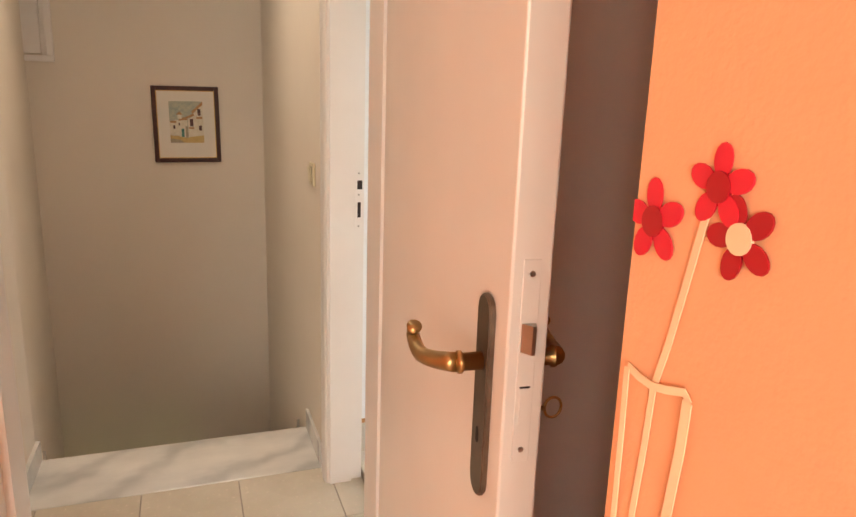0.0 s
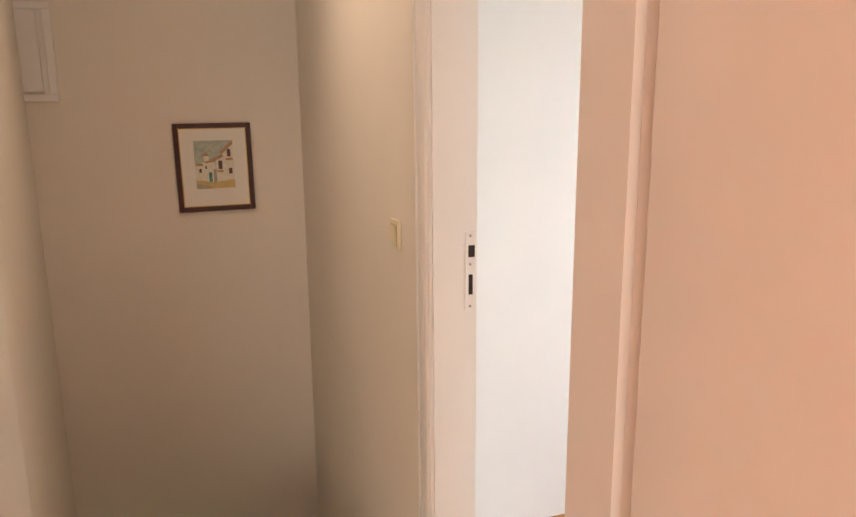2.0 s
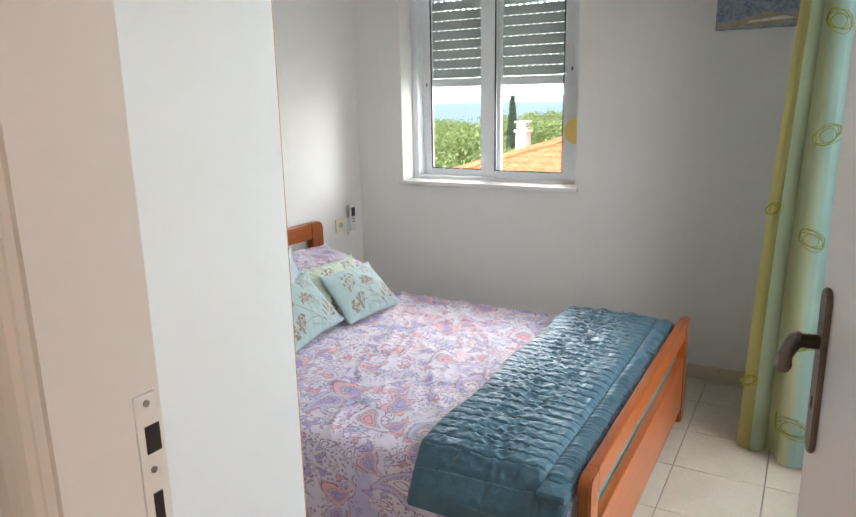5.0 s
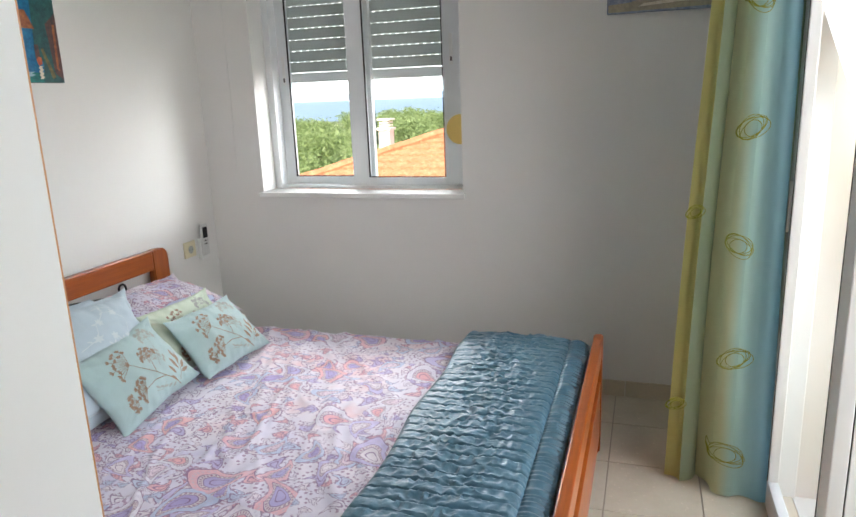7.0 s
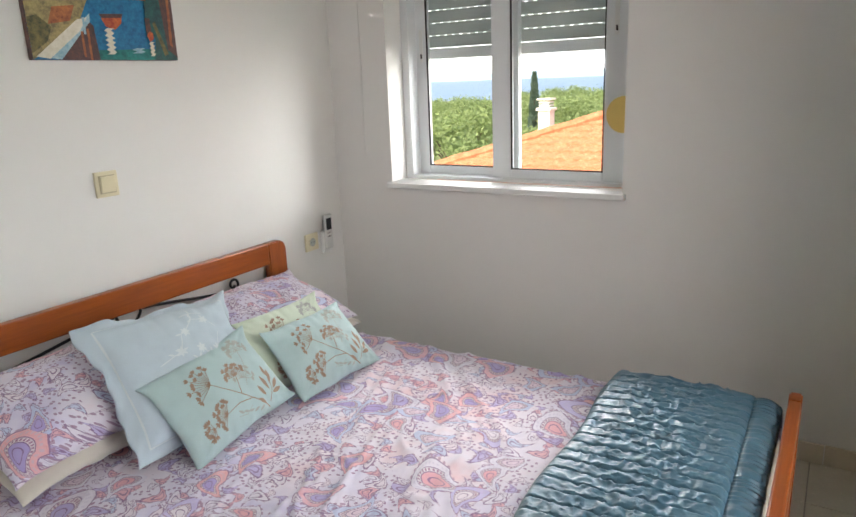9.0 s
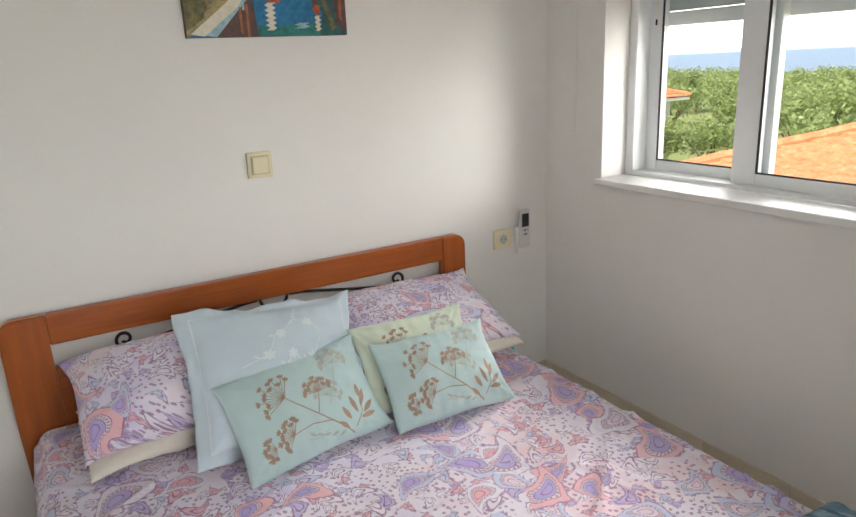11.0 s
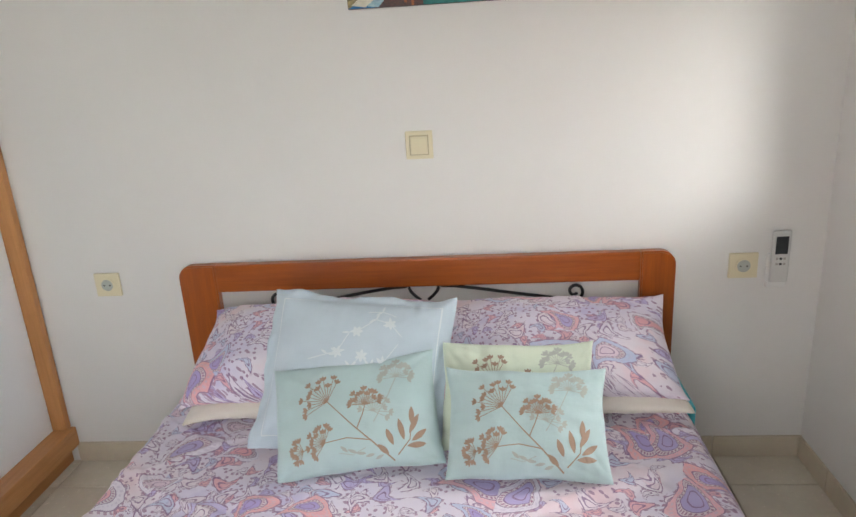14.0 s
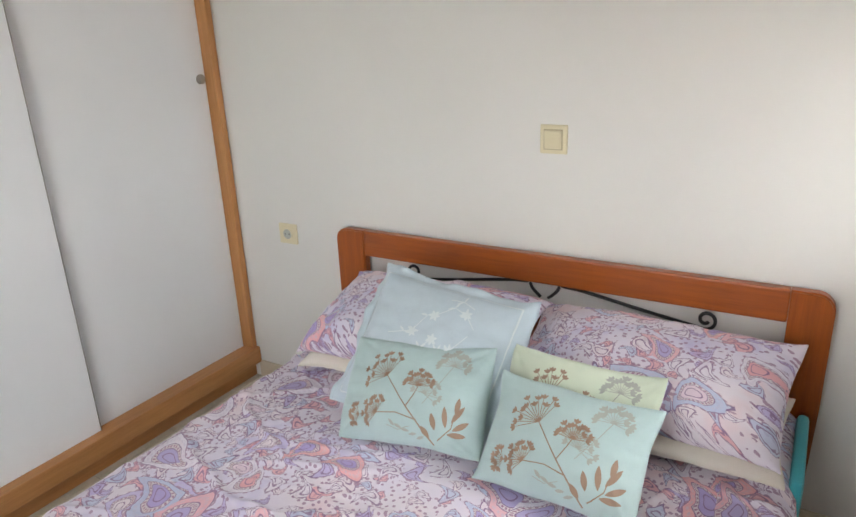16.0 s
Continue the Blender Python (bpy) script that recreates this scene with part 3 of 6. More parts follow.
# stepped skirting on both sides and on the end wall
for i in range(5):
    y0 = 2.70 + i * 0.27 if i else 2.68
    z = -0.18 * i
    y1 = 2.99 + i * 0.27 + 0.012
    part("skirting", boxes((0.531, 0.5435, y0 + (0.30 if i else 0), y1, z, z + 0.085), bevel=0.002), M_MARBLE, st)
    part("skirting", boxes((0.5315, 0.5432, y1 - 0.034, y1, z - 0.18, z), bevel=0.002), M_MARBLE, st)
    xl = -0.485 if i == 0 else -0.49 - 0.1318 * (y0 + 0.3 - 2.99)
    part("skirting", boxes((xl - 0.02, xl + 0.014, y0 + (0.30 if i else 0), y1 - (0.02 if i else 0), z, z + 0.085), bevel=0.002), M_MARBLE, st)
part("skirting", boxes((0.10, 0.531, 4.561, 4.5745, -0.90, -0.815), bevel=0.002), M_MARBLE, st)


# ---- door leaves ----
def capsule(w, h, n=8):
    """Outline of an upright plate with rounded ends, centred."""
    r, pts = w / 2, []
    for k in range(n + 1):
        a = math.pi * k / n
        pts.append((r * math.cos(a), h / 2 - r + r * math.sin(a)))
    for k in range(n + 1):
        a = math.pi + math.pi * k / n
        pts.append((r * math.cos(a), -h / 2 + r + r * math.sin(a)))
    return pts


def lever_set(leaf, side, along, z, face, mat, label, plate_h=0.25, curl=1.0):
    """Backplate, neck and curled lever on one face of a leaf lying along local x; side is the local y sign."""
    bm = bmesh.new()
    prism(bm, capsule(0.042, plate_h), 0.0, 0.008, Matrix(((1, 0, 0, along), (0, 0, side, face), (0, 1, 0, z - 0.045), (0, 0, 0, 1))))
    bmesh.ops.bevel(bm, geom=[e for e in bm.edges if e.calc_length() < plate_h], offset=0.002, segments=2, affect="EDGES")
    plate = part("backplate", bm, M_BRONZE, leaf, label, "angle")
    y = lambda d: face + side * d  # noqa: E731
    bm = bmesh.new()
    tube(bm, [(along, y(0.006), z), (along, y(0.03), z), (along, y(0.032), z), (along, y(0.036), z), (along, y(0.038), z)], [0.011, 0.0105, 0.0135, 0.0135, 0.010], 14)
    part("neck", bm, mat, leaf, "", True)
    pts, rad = [], []
    for k in range(13):
        u = k / 12
        px = along - 0.108 * min(1, u * 1.18) + 0.012 * max(0, u - 0.8) * 5 * curl
        pz = z - 0.014 * math.sin(u * 2.6) + 0.05 * max(0, u - 0.5) ** 1.4 * curl
        py = y(0.038 + 0.026 * math.sin(min(1, u * 1.5) * math.pi / 2))
        pts.append((px, py, pz))
        rad.append(0.0115 - 0.0035 * u + (0.002 if k == 12 else 0))
    bm = bmesh.new()
    tube(bm, pts, rad, 12)
    part("lever", bm, mat, leaf, "", True)
    # the keyhole is a dark plate, its inner shade painted
    bm = bmesh.new()
    prism(bm, capsule(0.008, 0.020, 5), 0.0, 0.0006, Matrix(((1, 0, 0, along), (0, 0, side, face + side * 0.0081), (0, 1, 0, z - 0.092), (0, 0, 0, 1))))
    part("keyhole", bm, M_DARK, plate, "thin dark plate painting the keyhole's shade")


def door_leaf(name, label, hinge, angle, width, thick, z_handle, mat, side_main, drop=0.0, low=0.008):
    """A leaf from its hinge (x, y); local x runs to the free edge, local y across the thickness."""
    leaf = tagged(new(name), label, "door", kind="structure")
    leaf.matrix_basis = pose(hinge[0], hinge[1], 0, 0, 0, angle)
    part("panel", boxes((0.0, width, 0.0, thick, low, 2.06), bevel=0.003), M_DOOR, leaf)
    for s, face in ((-1, 0.0), (1, thick)):
        lever_set(leaf, s, width - 0.055, z_handle - drop, face, mat, "metal backplate with keyhole")
    fp = part("lock_faceplate", boxes((width - 0.0005, width + 0.0015, thick / 2 - 0.010, thick / 2 + 0.010, z_handle - 0.145, z_handle + 0.085), bevel=0.0006), M_DOOR, leaf, "overpainted lock faceplate")
    bm = bmesh.new()
    prism(bm, [(0, -0.008), (0.011, 0.0), (0.011, 0.004), (0, 0.008)], -0.016, 0.016, Matrix.Translation((width + 0.0015, thick / 2, z_handle)))
    part("latch", bm, M_STEEL, fp, "worn steel latch")
    part("bolt", boxes((width + 0.0012, width + 0.0024, thick / 2 - 0.005, thick / 2 + 0.005, z_handle - 0.10, z_handle - 0.058)), M_DOOR, fp)
    part("bolt_gap", boxes((width + 0.0012, width + 0.0022, thick / 2 - 0.006, thick / 2 + 0.006, z_handle - 0.0575, z_handle - 0.0555)), M_DARK, fp)
    for dz in (0.07, -0.13):
        b3 = bmesh.new()
        tube(b3, [(width + 0.001, thick / 2, z_handle + dz), (width + 0.0026, thick / 2, z_handle + dz)], 0.0032, 10)
        part("screw", b3, M_STEEL, fp)
    for zz in (0.25, 1.05, 1.85):
        b3 = bmesh.new()
        tube(b3, [(-0.006, side_main, zz - 0.04), (-0.006, side_main, zz + 0.04)], 0.006, 10)
        part("hinge", b3, M_STEEL, leaf)
    return leaf


# children's room leaf, opened into that room
kd = Vector((0.402, 0.980)) - Vector((0.464, 1.682))
kids_leaf = door_leaf("door_1", "open white lacquered door with a curled brass lever", (0.464, 1.682), math.degrees(math.atan2(kd.y, kd.x)), 0.705, 0.046, 1.147, M_BRASS, 0.050, 0.046)
# key with a round bow on its far face
key = bmesh.new()
tube(key, [(0.650, 0.046, 1.035), (0.650, 0.075, 1.035)], 0.003, 8)
tube(key, [(0.650 + 0.0, 0.075 + 0.011 - 0.011 * math.cos(a), 1.035 + 0.013 * math.sin(a)) for a in (2 * math.pi * k / 16 for k in range(17))], 0.0018, 6, False)
part("key", key, M_BRASS, kids_leaf, "brass key with a round bow", True)
door_leaf("door_2", "open white bedroom door with a dark bronze lever", (0.662, 1.850), 9.5, 0.70, 0.042, 1.085, M_BRONZE, 0.046, low=BZ + 0.008)

# ---- balcony door ----
bd = tagged(new("balcony_door"), "white aluminium sliding balcony door", "balcony door", kind="structure")
part("outer_frame", boxes((2.985, 3.05, 1.775, 1.90, 0.0, 2.22), (1.55, 1.615, 1.775, 1.90, 0.0, 2.22), (1.615, 2.985, 1.775, 1.90, 2.16, 2.22), (1.615, 2.985, 1.775, 1.90, 0.0, 0.03), bevel=0.003), M_ALU, bd)
for x0, y0 in ((2.24, 1.845), (1.60, 1.80)):
    sash = part("sash", boxes((x0, x0 + 0.075, y0, y0 + 0.035, 0.03, 2.16), (x0 + 0.665, x0 + 0.74, y0, y0 + 0.035, 0.03, 2.16), (x0 + 0.075, x0 + 0.665, y0, y0 + 0.035, 0.03, 0.13), (x0 + 0.075, x0 + 0.665, y0, y0 + 0.035, 2.07, 2.16), bevel=0.003), M_ALU, bd)
    pane = part("pane", boxes((x0 + 0.073, x0 + 0.667, y0 + 0.014, y0 + 0.02, 0.128, 2.072)), M_GLASS, sash)
    pane.visible_shadow = False
    part("gasket", boxes((x0 + 0.665, x0 + 0.669, y0 + 0.0355, y0 + 0.037, 0.13, 2.07), (x0 + 0.071, x0 + 0.075, y0 + 0.0355, y0 + 0.037, 0.13, 2.07)), M_GASK, sash)
bm = bmesh.new()
prism(bm, capsule(0.026, 0.16), 0.0, 0.006, Matrix(((1, 0, 0, 2.943), (0, 0, 1, 1.8805), (0, 1, 0, 1.05), (0, 0, 0, 1))))
part("finger_pull", bm, M_WPLAST, bd)

# ---- window ----
wn_ob = tagged(new("window_1"), "white aluminium sliding window with a half-lowered roller shutter", "window", kind="structure")
part("window_frame", boxes((3.795, 3.905, 4.128, 4.165, 0.975, 2.12), (3.795, 3.905, 3.11, 3.140, 0.975, 2.12), (3.795, 3.905, 3.140, 4.128, 0.975, 0.992), (3.795, 3.905, 3.140, 4.128, 2.08, 2.12), bevel=0.003), M_ALU, wn_ob)
for (y0, y1, x0, sl, sr) in ((3.62, 4.132, 3.862, 0.05, 0.058), (3.148, 3.726, 3.820, 0.086, 0.088)):
    sash = part("sash", boxes((x0, x0 + 0.034, y0, y0 + sl, 0.988, 2.09), (x0, x0 + 0.034, y1 - sr, y1, 0.988, 2.09), (x0, x0 + 0.034, y0 + sl, y1 - sr, 0.988, 1.03), (x0, x0 + 0.034, y0 + sl, y1 - sr, 2.04, 2.09), bevel=0.003), M_ALU, wn_ob)
    a0, a1 = y0 + sl, y1 - sr
    pane = part("pane", boxes((x0 + 0.014, x0 + 0.019, a0 - 0.003, a1 + 0.003, 1.027, 2.043)), M_GLASS, sash)
    pane.visible_shadow = False
    part("gasket", boxes((x0 - 0.0015, x0 + 0.001, a0, a0 + 0.005, 1.03, 2.04), (x0 - 0.0015, x0 + 0.001, a1 - 0.008, a1, 1.03, 2.04), (x0 - 0.0015, x0 + 0.001, a0 + 0.005, a1 - 0.008, 1.03, 1.036)), M_GASK, sash)
for (yy, zz) in ((3.192, 1.56), (4.100, 1.50)):
    lk = part("lock", boxes((3.8175 if yy < 4 else 3.8595, 3.8198 if yy < 4 else 3.8618, yy - 0.009, yy + 0.009, zz, zz + 0.14), bevel=0.0008), M_WPLAST, wn_ob, "small white window latch")
    part("lock_slot", boxes((3.8165 if yy < 4 else 3.8585, 3.8176 if yy < 4 else 3.8596, yy - 0.004, yy + 0.004, zz + 0.015, zz + 0.035)), M_DARK, lk)
part("window_sill", boxes((3.640, 3.797, 3.095, 4.178, 0.950, 0.975), bevel=0.004), M_SILL, wn_ob, "pale marble window sill")
# roller shutter outside the panes
sh = tagged(new("roller_shutter"), "grey-green roller shutter lowered half way, with slotted slats", "shutter", kind="structure")
for k in range(11):
    z0 = 1.560 + k * 0.055
    part("slat", boxes((3.945, 3.955, 3.13, 4.15, z0 + 0.0030, z0 + 0.0550), bevel=0.0025), M_SHUT, sh)
    segs = [(3.947, 3.953, 3.13 + 0.04 * j + (0.02 if k % 2 else 0), 3.13 + 0.04 * j + 0.020 + (0.02 if k % 2 else 0), z0 - 0.002, z0 + 0.0045) for j in range(25)]
    if k:
        part("slat_link", boxes(*segs), M_SHUT, sh)
part("bottom_bar", boxes((3.938, 3.962, 3.13, 4.15, 1.512, 1.560), bevel=0.003), M_ALU, sh)
part("guide", boxes((3.921, 3.98, 4.14, 4.165, 0.95, 2.12), bevel=0.003), M_ALU, sh)
part("guide", boxes((3.921, 3.98, 3.11, 3.135, 0.95, 2.12), bevel=0.003), M_ALU, sh)
# round yellowed card clipped at the sash edge, and the thin cord in the corner
bm = bmesh.new()
prism(bm, [(max(-0.030, 0.068 * math.cos(a)), 0.070 * math.sin(a)) for a in (math.radians(-114) + math.radians(228) * k / 30 for k in range(31))], 0.0, 0.016, Matrix(((0, 0, -1, 3.790), (1, 0, 0, 3.144), (0, 1, 0, 1.262), (0, 0, 0, 1))))
bmesh.ops.bevel(bm, geom=bm.edges[:], offset=0.002, segments=2, affect="EDGES")
tagged(new("shutter_strap_case", finish("shutter_strap_case", bm, M_YCARD)), "yellowed half-round plastic case at the window's edge", "strap case")
bm = bmesh.new()
tube(bm, [(3.667, 4.303, 1.9), (3.667, 4.302, 1.45), (3.6665, 4.306, 1.2), (3.6668, 4.308, 1.09)], 0.0011, 6)
tagged(new("pull_cord", finish("pull_cord", bm, M_WPLAST)), "thin white cord hanging on the wall beside the window", "cord")

# ---- wardrobe ----
wd = thing("wardrobe", "white built-in wardrobe with sliding doors and beech edging", "wardrobe", at=(0.95, 3.7, 0))


def wpart(name, bm, mat, label="", parent=None):
    bmesh.ops.translate(bm, verts=bm.verts[:], vec=(-0.95, -3.7, 0))
    return part(name, bm, mat, parent or wd, label)


wpart("end_panel", boxes((0.650, 1.2535, 2.946, 2.966, 0.055, 2.60), bevel=0.0008), M_MELA, "white melamine end panel")
wpart("edge_strip", boxes((1.2537, 1.2562, 2.9465, 2.9655, BZ, 2.60)), M_BEECHZ, "thin beech edge strip")
wpart("foot_strip", boxes((0.650, 1.2535, 2.947, 2.965, BZ, 0.0545)), M_BEECH, "thin beech strip along the floor")
wpart("sliding_door", boxes((1.095, 1.113, 2.97, 3.742, 0.178, 2.56), bevel=0.001), M_MELA)
wpart("sliding_door", boxes((1.070, 1.088, 3.68, 4.446, 0.178, 2.56), bevel=0.001), M_MELA)
wpart("door_edge", boxes((1.0945, 1.1135, 3.7422, 3.7442, 0.178, 2.56)), M_STEEL)
wpart("stile", boxes((1.05, 1.138, 4.448, 4.476, 0.1785, 2.56), bevel=0.002), M_BEECHZ, "upright beech post")
wpart("base_rail", boxes((0.95, 1.156, 2.968, 4.476, 0.105, 0.1775), bevel=0.003), M_BEECH, "beech base rail")
wpart("plinth", boxes((0.95, 1.118, 2.968, 4.476, BZ, 0.1045), bevel=0.002), M_BEECH, "beech plinth")
wpart("top_rail", boxes((0.95, 1.125, 2.968, 4.476, 2.561, 2.60), bevel=0.002), M_BEECH)
wpart("back", boxes((0.655, 0.67, 2.968, 4.476, BZ, 2.60)), M_MELA)
bm = bmesh.new()
tube(bm, [(1.0885, 4.420, 1.298), (1.098, 4.420, 1.298), (1.0985, 4.420, 1.298), (1.102, 4.420, 1.298)], [0.018, 0.018, 0.012, 0.011], 16)
wpart("lock", bm, M_STEEL, "round steel lock")

# ---- bed ----
bed = thing("bed", "double bed in cherry-stained wood with an iron scroll in its headboard", "bed", at=(2.44, 3.45, 0))


def bpart(name, bm, mat, label="", smooth=False):
    bmesh.ops.translate(bm, verts=bm.verts[:], vec=(-2.44, -3.45, 0))
    return part(name, bm, mat, bed, label, smooth)


# headboard: two posts with rounded outer corners, a top rail between them, a lower board
def post_outline(x_in, x_out, z1, r):
    s = 1 if x_out > x_in else -1
    pts = [(x_in, BZ), (x_out - s * 0.012, BZ), (x_out, 0.45)]
    for k in range(9):
        a = math.pi / 2 * k / 8
        pts.append((x_out - s * (r - r * math.cos(a)), z1 - r + r * math.sin(a)))
    pts.append((x_in, z1))
    return pts


XZ = Matrix(((1, 0, 0, 0), (0, 0, 1, 0), (0, 1, 0, 0), (0, 0, 0, 1)))
HB0, HB1 = 4.432, 4.468
for xi, xo in ((3.118, 3.222), (1.782, 1.660)):
    bm = bmesh.new()
    prism(bm, post_outline(xi, xo, 0.782, 0.045), HB0, HB1, XZ)
    bmesh.ops.bevel(bm, geom=[e for e in bm.edges if abs(e.verts[0].co.y - e.verts[1].co.y) < 1e-5], offset=0.005, segments=2, affect="EDGES")
    bpart("headboard_post", bm, M_CHERRYZ, "", "angle")
bpart("headboard_rail", boxes((1.7825, 3.1175, HB0 + 0.001, HB1 - 0.001, 0.690, 0.782), bevel=0.005), M_CHERRY)
bpart("headboard_panel", boxes((1.7825, 3.1175, HB0 + 0.003, HB1 - 0.003, 0.20, 0.618), bevel=0.004), M_CHERRY)


def spiral(cx, cz, r0, turns, start, sgn, n=22):
    pts = []
    for k in range(n + 1):
        u = k / n
        a = start + sgn * turns * 2 * math.pi * u
        r = r0 * (1 - 0.72 * u)
        pts.append((cx + r * math.cos(a), 4.450, cz + r * math.sin(a)))
    return pts


def scroll(s):
    """One wrought-iron rod from the middle, falling outwards to a curl; s mirrors it."""
    cx = 2.450
    rod = [(cx + s * (0.012 + 0.035 * math.sin(k * 0.35)), 4.450, 0.640 + 0.05 * (k / 5)) for k in range(6)]
    rod += [(cx + s * u, 4.450, z) for u, z in ((0.06, 0.686), (0.10, 0.684), (0.18, 0.672), (0.30, 0.652), (0.40, 0.637), (0.455, 0.629))]
    curl = spiral(cx + s * 0.472, 0.655, 0.029, 1.15, -math.pi / 2, 1)
    curl = [(cx + s * (x - cx if s > 0 else (x - (cx + s * 0.472)) + 0.472), y, z) for x, y, z in curl] if s > 0 else [(cx - 0.472 - (x - (cx - 0.472)), y, z) for x, y, z in spiral(cx - 0.472, 0.655, 0.029, 1.15, -math.pi / 2, 1)]
    bm = bmesh.new()
    tube(bm, rod + curl, 0.0052, 8)
    return bm


for s in (1, -1):
    bpart("iron_scroll", scroll(s), M_IRON, "black wrought-iron scroll", True)

# footboard: sloping-topped posts, top rail, slot, lower board
FB0, FB1 = 2.437, 2.472
for xi, xo in ((3.128, 3.205), (1.798, 1.722)):
    bm = bmesh.new()
    prism(bm, post_outline(xi, xo, 0.508, 0.03), FB0, FB1, XZ)
    bmesh.ops.bevel(bm, geom=[e for e in bm.edges if abs(e.verts[0].co.y - e.verts[1].co.y) < 1e-5], offset=0.005, segments=2, affect="EDGES")
    bpart("footboard_post", bm, M_CHERRYZ, "", "angle")
bpart("footboard_rail", boxes((1.7985, 3.1275, FB0 + 0.001, FB1 - 0.001, 0.425, 0.508), bevel=0.005), M_CHERRY)
bpart("footboard_panel", boxes((1.7985, 3.1275, FB0 + 0.002, FB1 - 0.002, 0.10, 0.335), bevel=0.004), M_CHERRY)
for x0 in (1.735, 3.125):
    bpart("side_rail", boxes((x0, x0 + 0.03, 2.473, 4.431, 0.17, 0.30), bevel=0.003), M_CHERRY)
bm = boxes((1.77, 3.12, 2.478, 4.425, 0.24, 0.425), bevel=0.035)
tagged(new("mattress", finish("mattress", bm, M_CREAM, "angle")), "cream mattress on the bed, nearly hidden under covers", "mattress")
bm = bmesh.new()
prism(bm, [(1.80, 0.30), (3.12, 0.30), (3.12, 0.345), (2.6, 0.352), (2.2, 0.362), (1.80, 0.375)], 2.4745, 2.4775, XZ)
tagged(new("bed_sheet", finish("bed_sheet", bm, M_TEAL)), "turquoise fitted sheet showing through the footboard's slot", "sheet")


for x0, y0 in ((3.174, 4.10),):
    bm = boxes((x0, x0 + 0.03, y0, 4.425, 0.30, 0.446), bevel=0.013)
    tagged(new("bed_sheet", finish("bed_sheet", bm, M_TEAL, "angle")), "turquoise fitted sheet showing at the bed's side beside the pillow", "sheet")


# ---- bedspread: top with soft wrinkles, falling down both long sides ----
def cover(u, v):
    """u across the bed from the hem beside the wardrobe to the other hem, v from foot to head."""
    y = 2.482 + v * 1.938
    wl_, wt, wr = 0.27, 1.46, 0.25
    s = u * (wl_ + wt + wr)
    nz = noise.noise(Vector((s * 5.0, y * 5.0, 3.1))) * 0.006 + noise.noise(Vector((s * 14, y * 6, 7.7))) * 0.003
    ridge = 0.010 * max(0, 1 - abs((y - 3.05) * 0.9 - (s - 1.0) * 0.55 + 0.05 * math.sin(7 * s)) / 0.035) + 0.008 * max(0, 1 - abs((y - 3.35) * 0.8 - (s - 1.2) * 0.45 + 0.04 * math.sin(6 * s)) / 0.03)
    for y1, s1, sl, w, h in ((3.12, 0.85, 0.30, 0.018, 0.008), (3.22, 0.95, 0.22, 0.016, 0.007), (3.42, 1.0, 0.35, 0.02, 0.008), (3.58, 1.2, 0.28, 0.018, 0.007), (3.0, 0.7, 0.5, 0.02, 0.006), (3.75, 1.45, 0.6, 0.02, 0.007)):
        k = (y - y1) - (s - s1) * sl + 0.025 * math.sin(9 * s + 5 * y1)
        ridge += h * math.exp(-(k / w) ** 2) * math.exp(-((s - s1) / 0.32) ** 2)
    for k, (fs, fy, sk) in enumerate(((1.5, 5.5, 2.4), (2.2, 7.0, 3.4), (1.2, 4.0, -1.2))):
        c = noise.noise(Vector((s * fs + 0.35 * nz * 100, y * fy - s * sk, 11.3 + 5 * k)))
        lit = max(0.0, noise.noise(Vector((s * 1.6, y * 1.6, 31.0 + 3 * k))) + 0.25)
        ridge += 0.010 * min(1.0, lit * 1.6) * max(0.0, 1 - abs(c) / 0.085) ** 1.5
    r = 0.035
    top = 0.440 + 0.012 * math.sin(math.pi * min(1, max(0, (s - wl_) / wt)))
    if s < wl_:
        d = wl_ - s
        fold = 0.014 * math.sin(y * 13 + 1.1 * math.sin(y * 4.2)) * min(1, d / 0.12)
        x, z = 1.700 - 0.012 - 0.10 * d - fold, top - r - d
        hem = 0.012 * math.sin(y * 6.0)
        return Vector((x, y, z + hem * min(1, d / 0.2)))
    if s > wl_ + wt:
        d = s - wl_ - wt
        fold = 0.012 * math.sin(y * 12 + 2 + math.sin(y * 5)) * min(1, d / 0.12)
        return Vector((3.180 + 0.012 + 0.06 * d + fold, y, top - r - d))
    q = s - wl_
    edge = min(q, wt - q)
    x = 1.700 + q / wt * 1.48
    drop = r * (1 - math.sqrt(max(0, 1 - (1 - min(1, edge / 0.045)) ** 2)))
    return Vector((x, y, top - drop + nz + ridge))


bm = bmesh.new()
smooth_grid(bm, 250, 260, cover)
cov = new("bedspread", finish("bedspread", bm, M_PAISLEY, True))
tagged(cov, "lilac and rose paisley cotton bedspread, slightly wrinkled, on the bed", "bedspread")
so = cov.modifiers.new("thickness", "SOLIDIFY")
so.thickness, so.offset = 0.005, -1


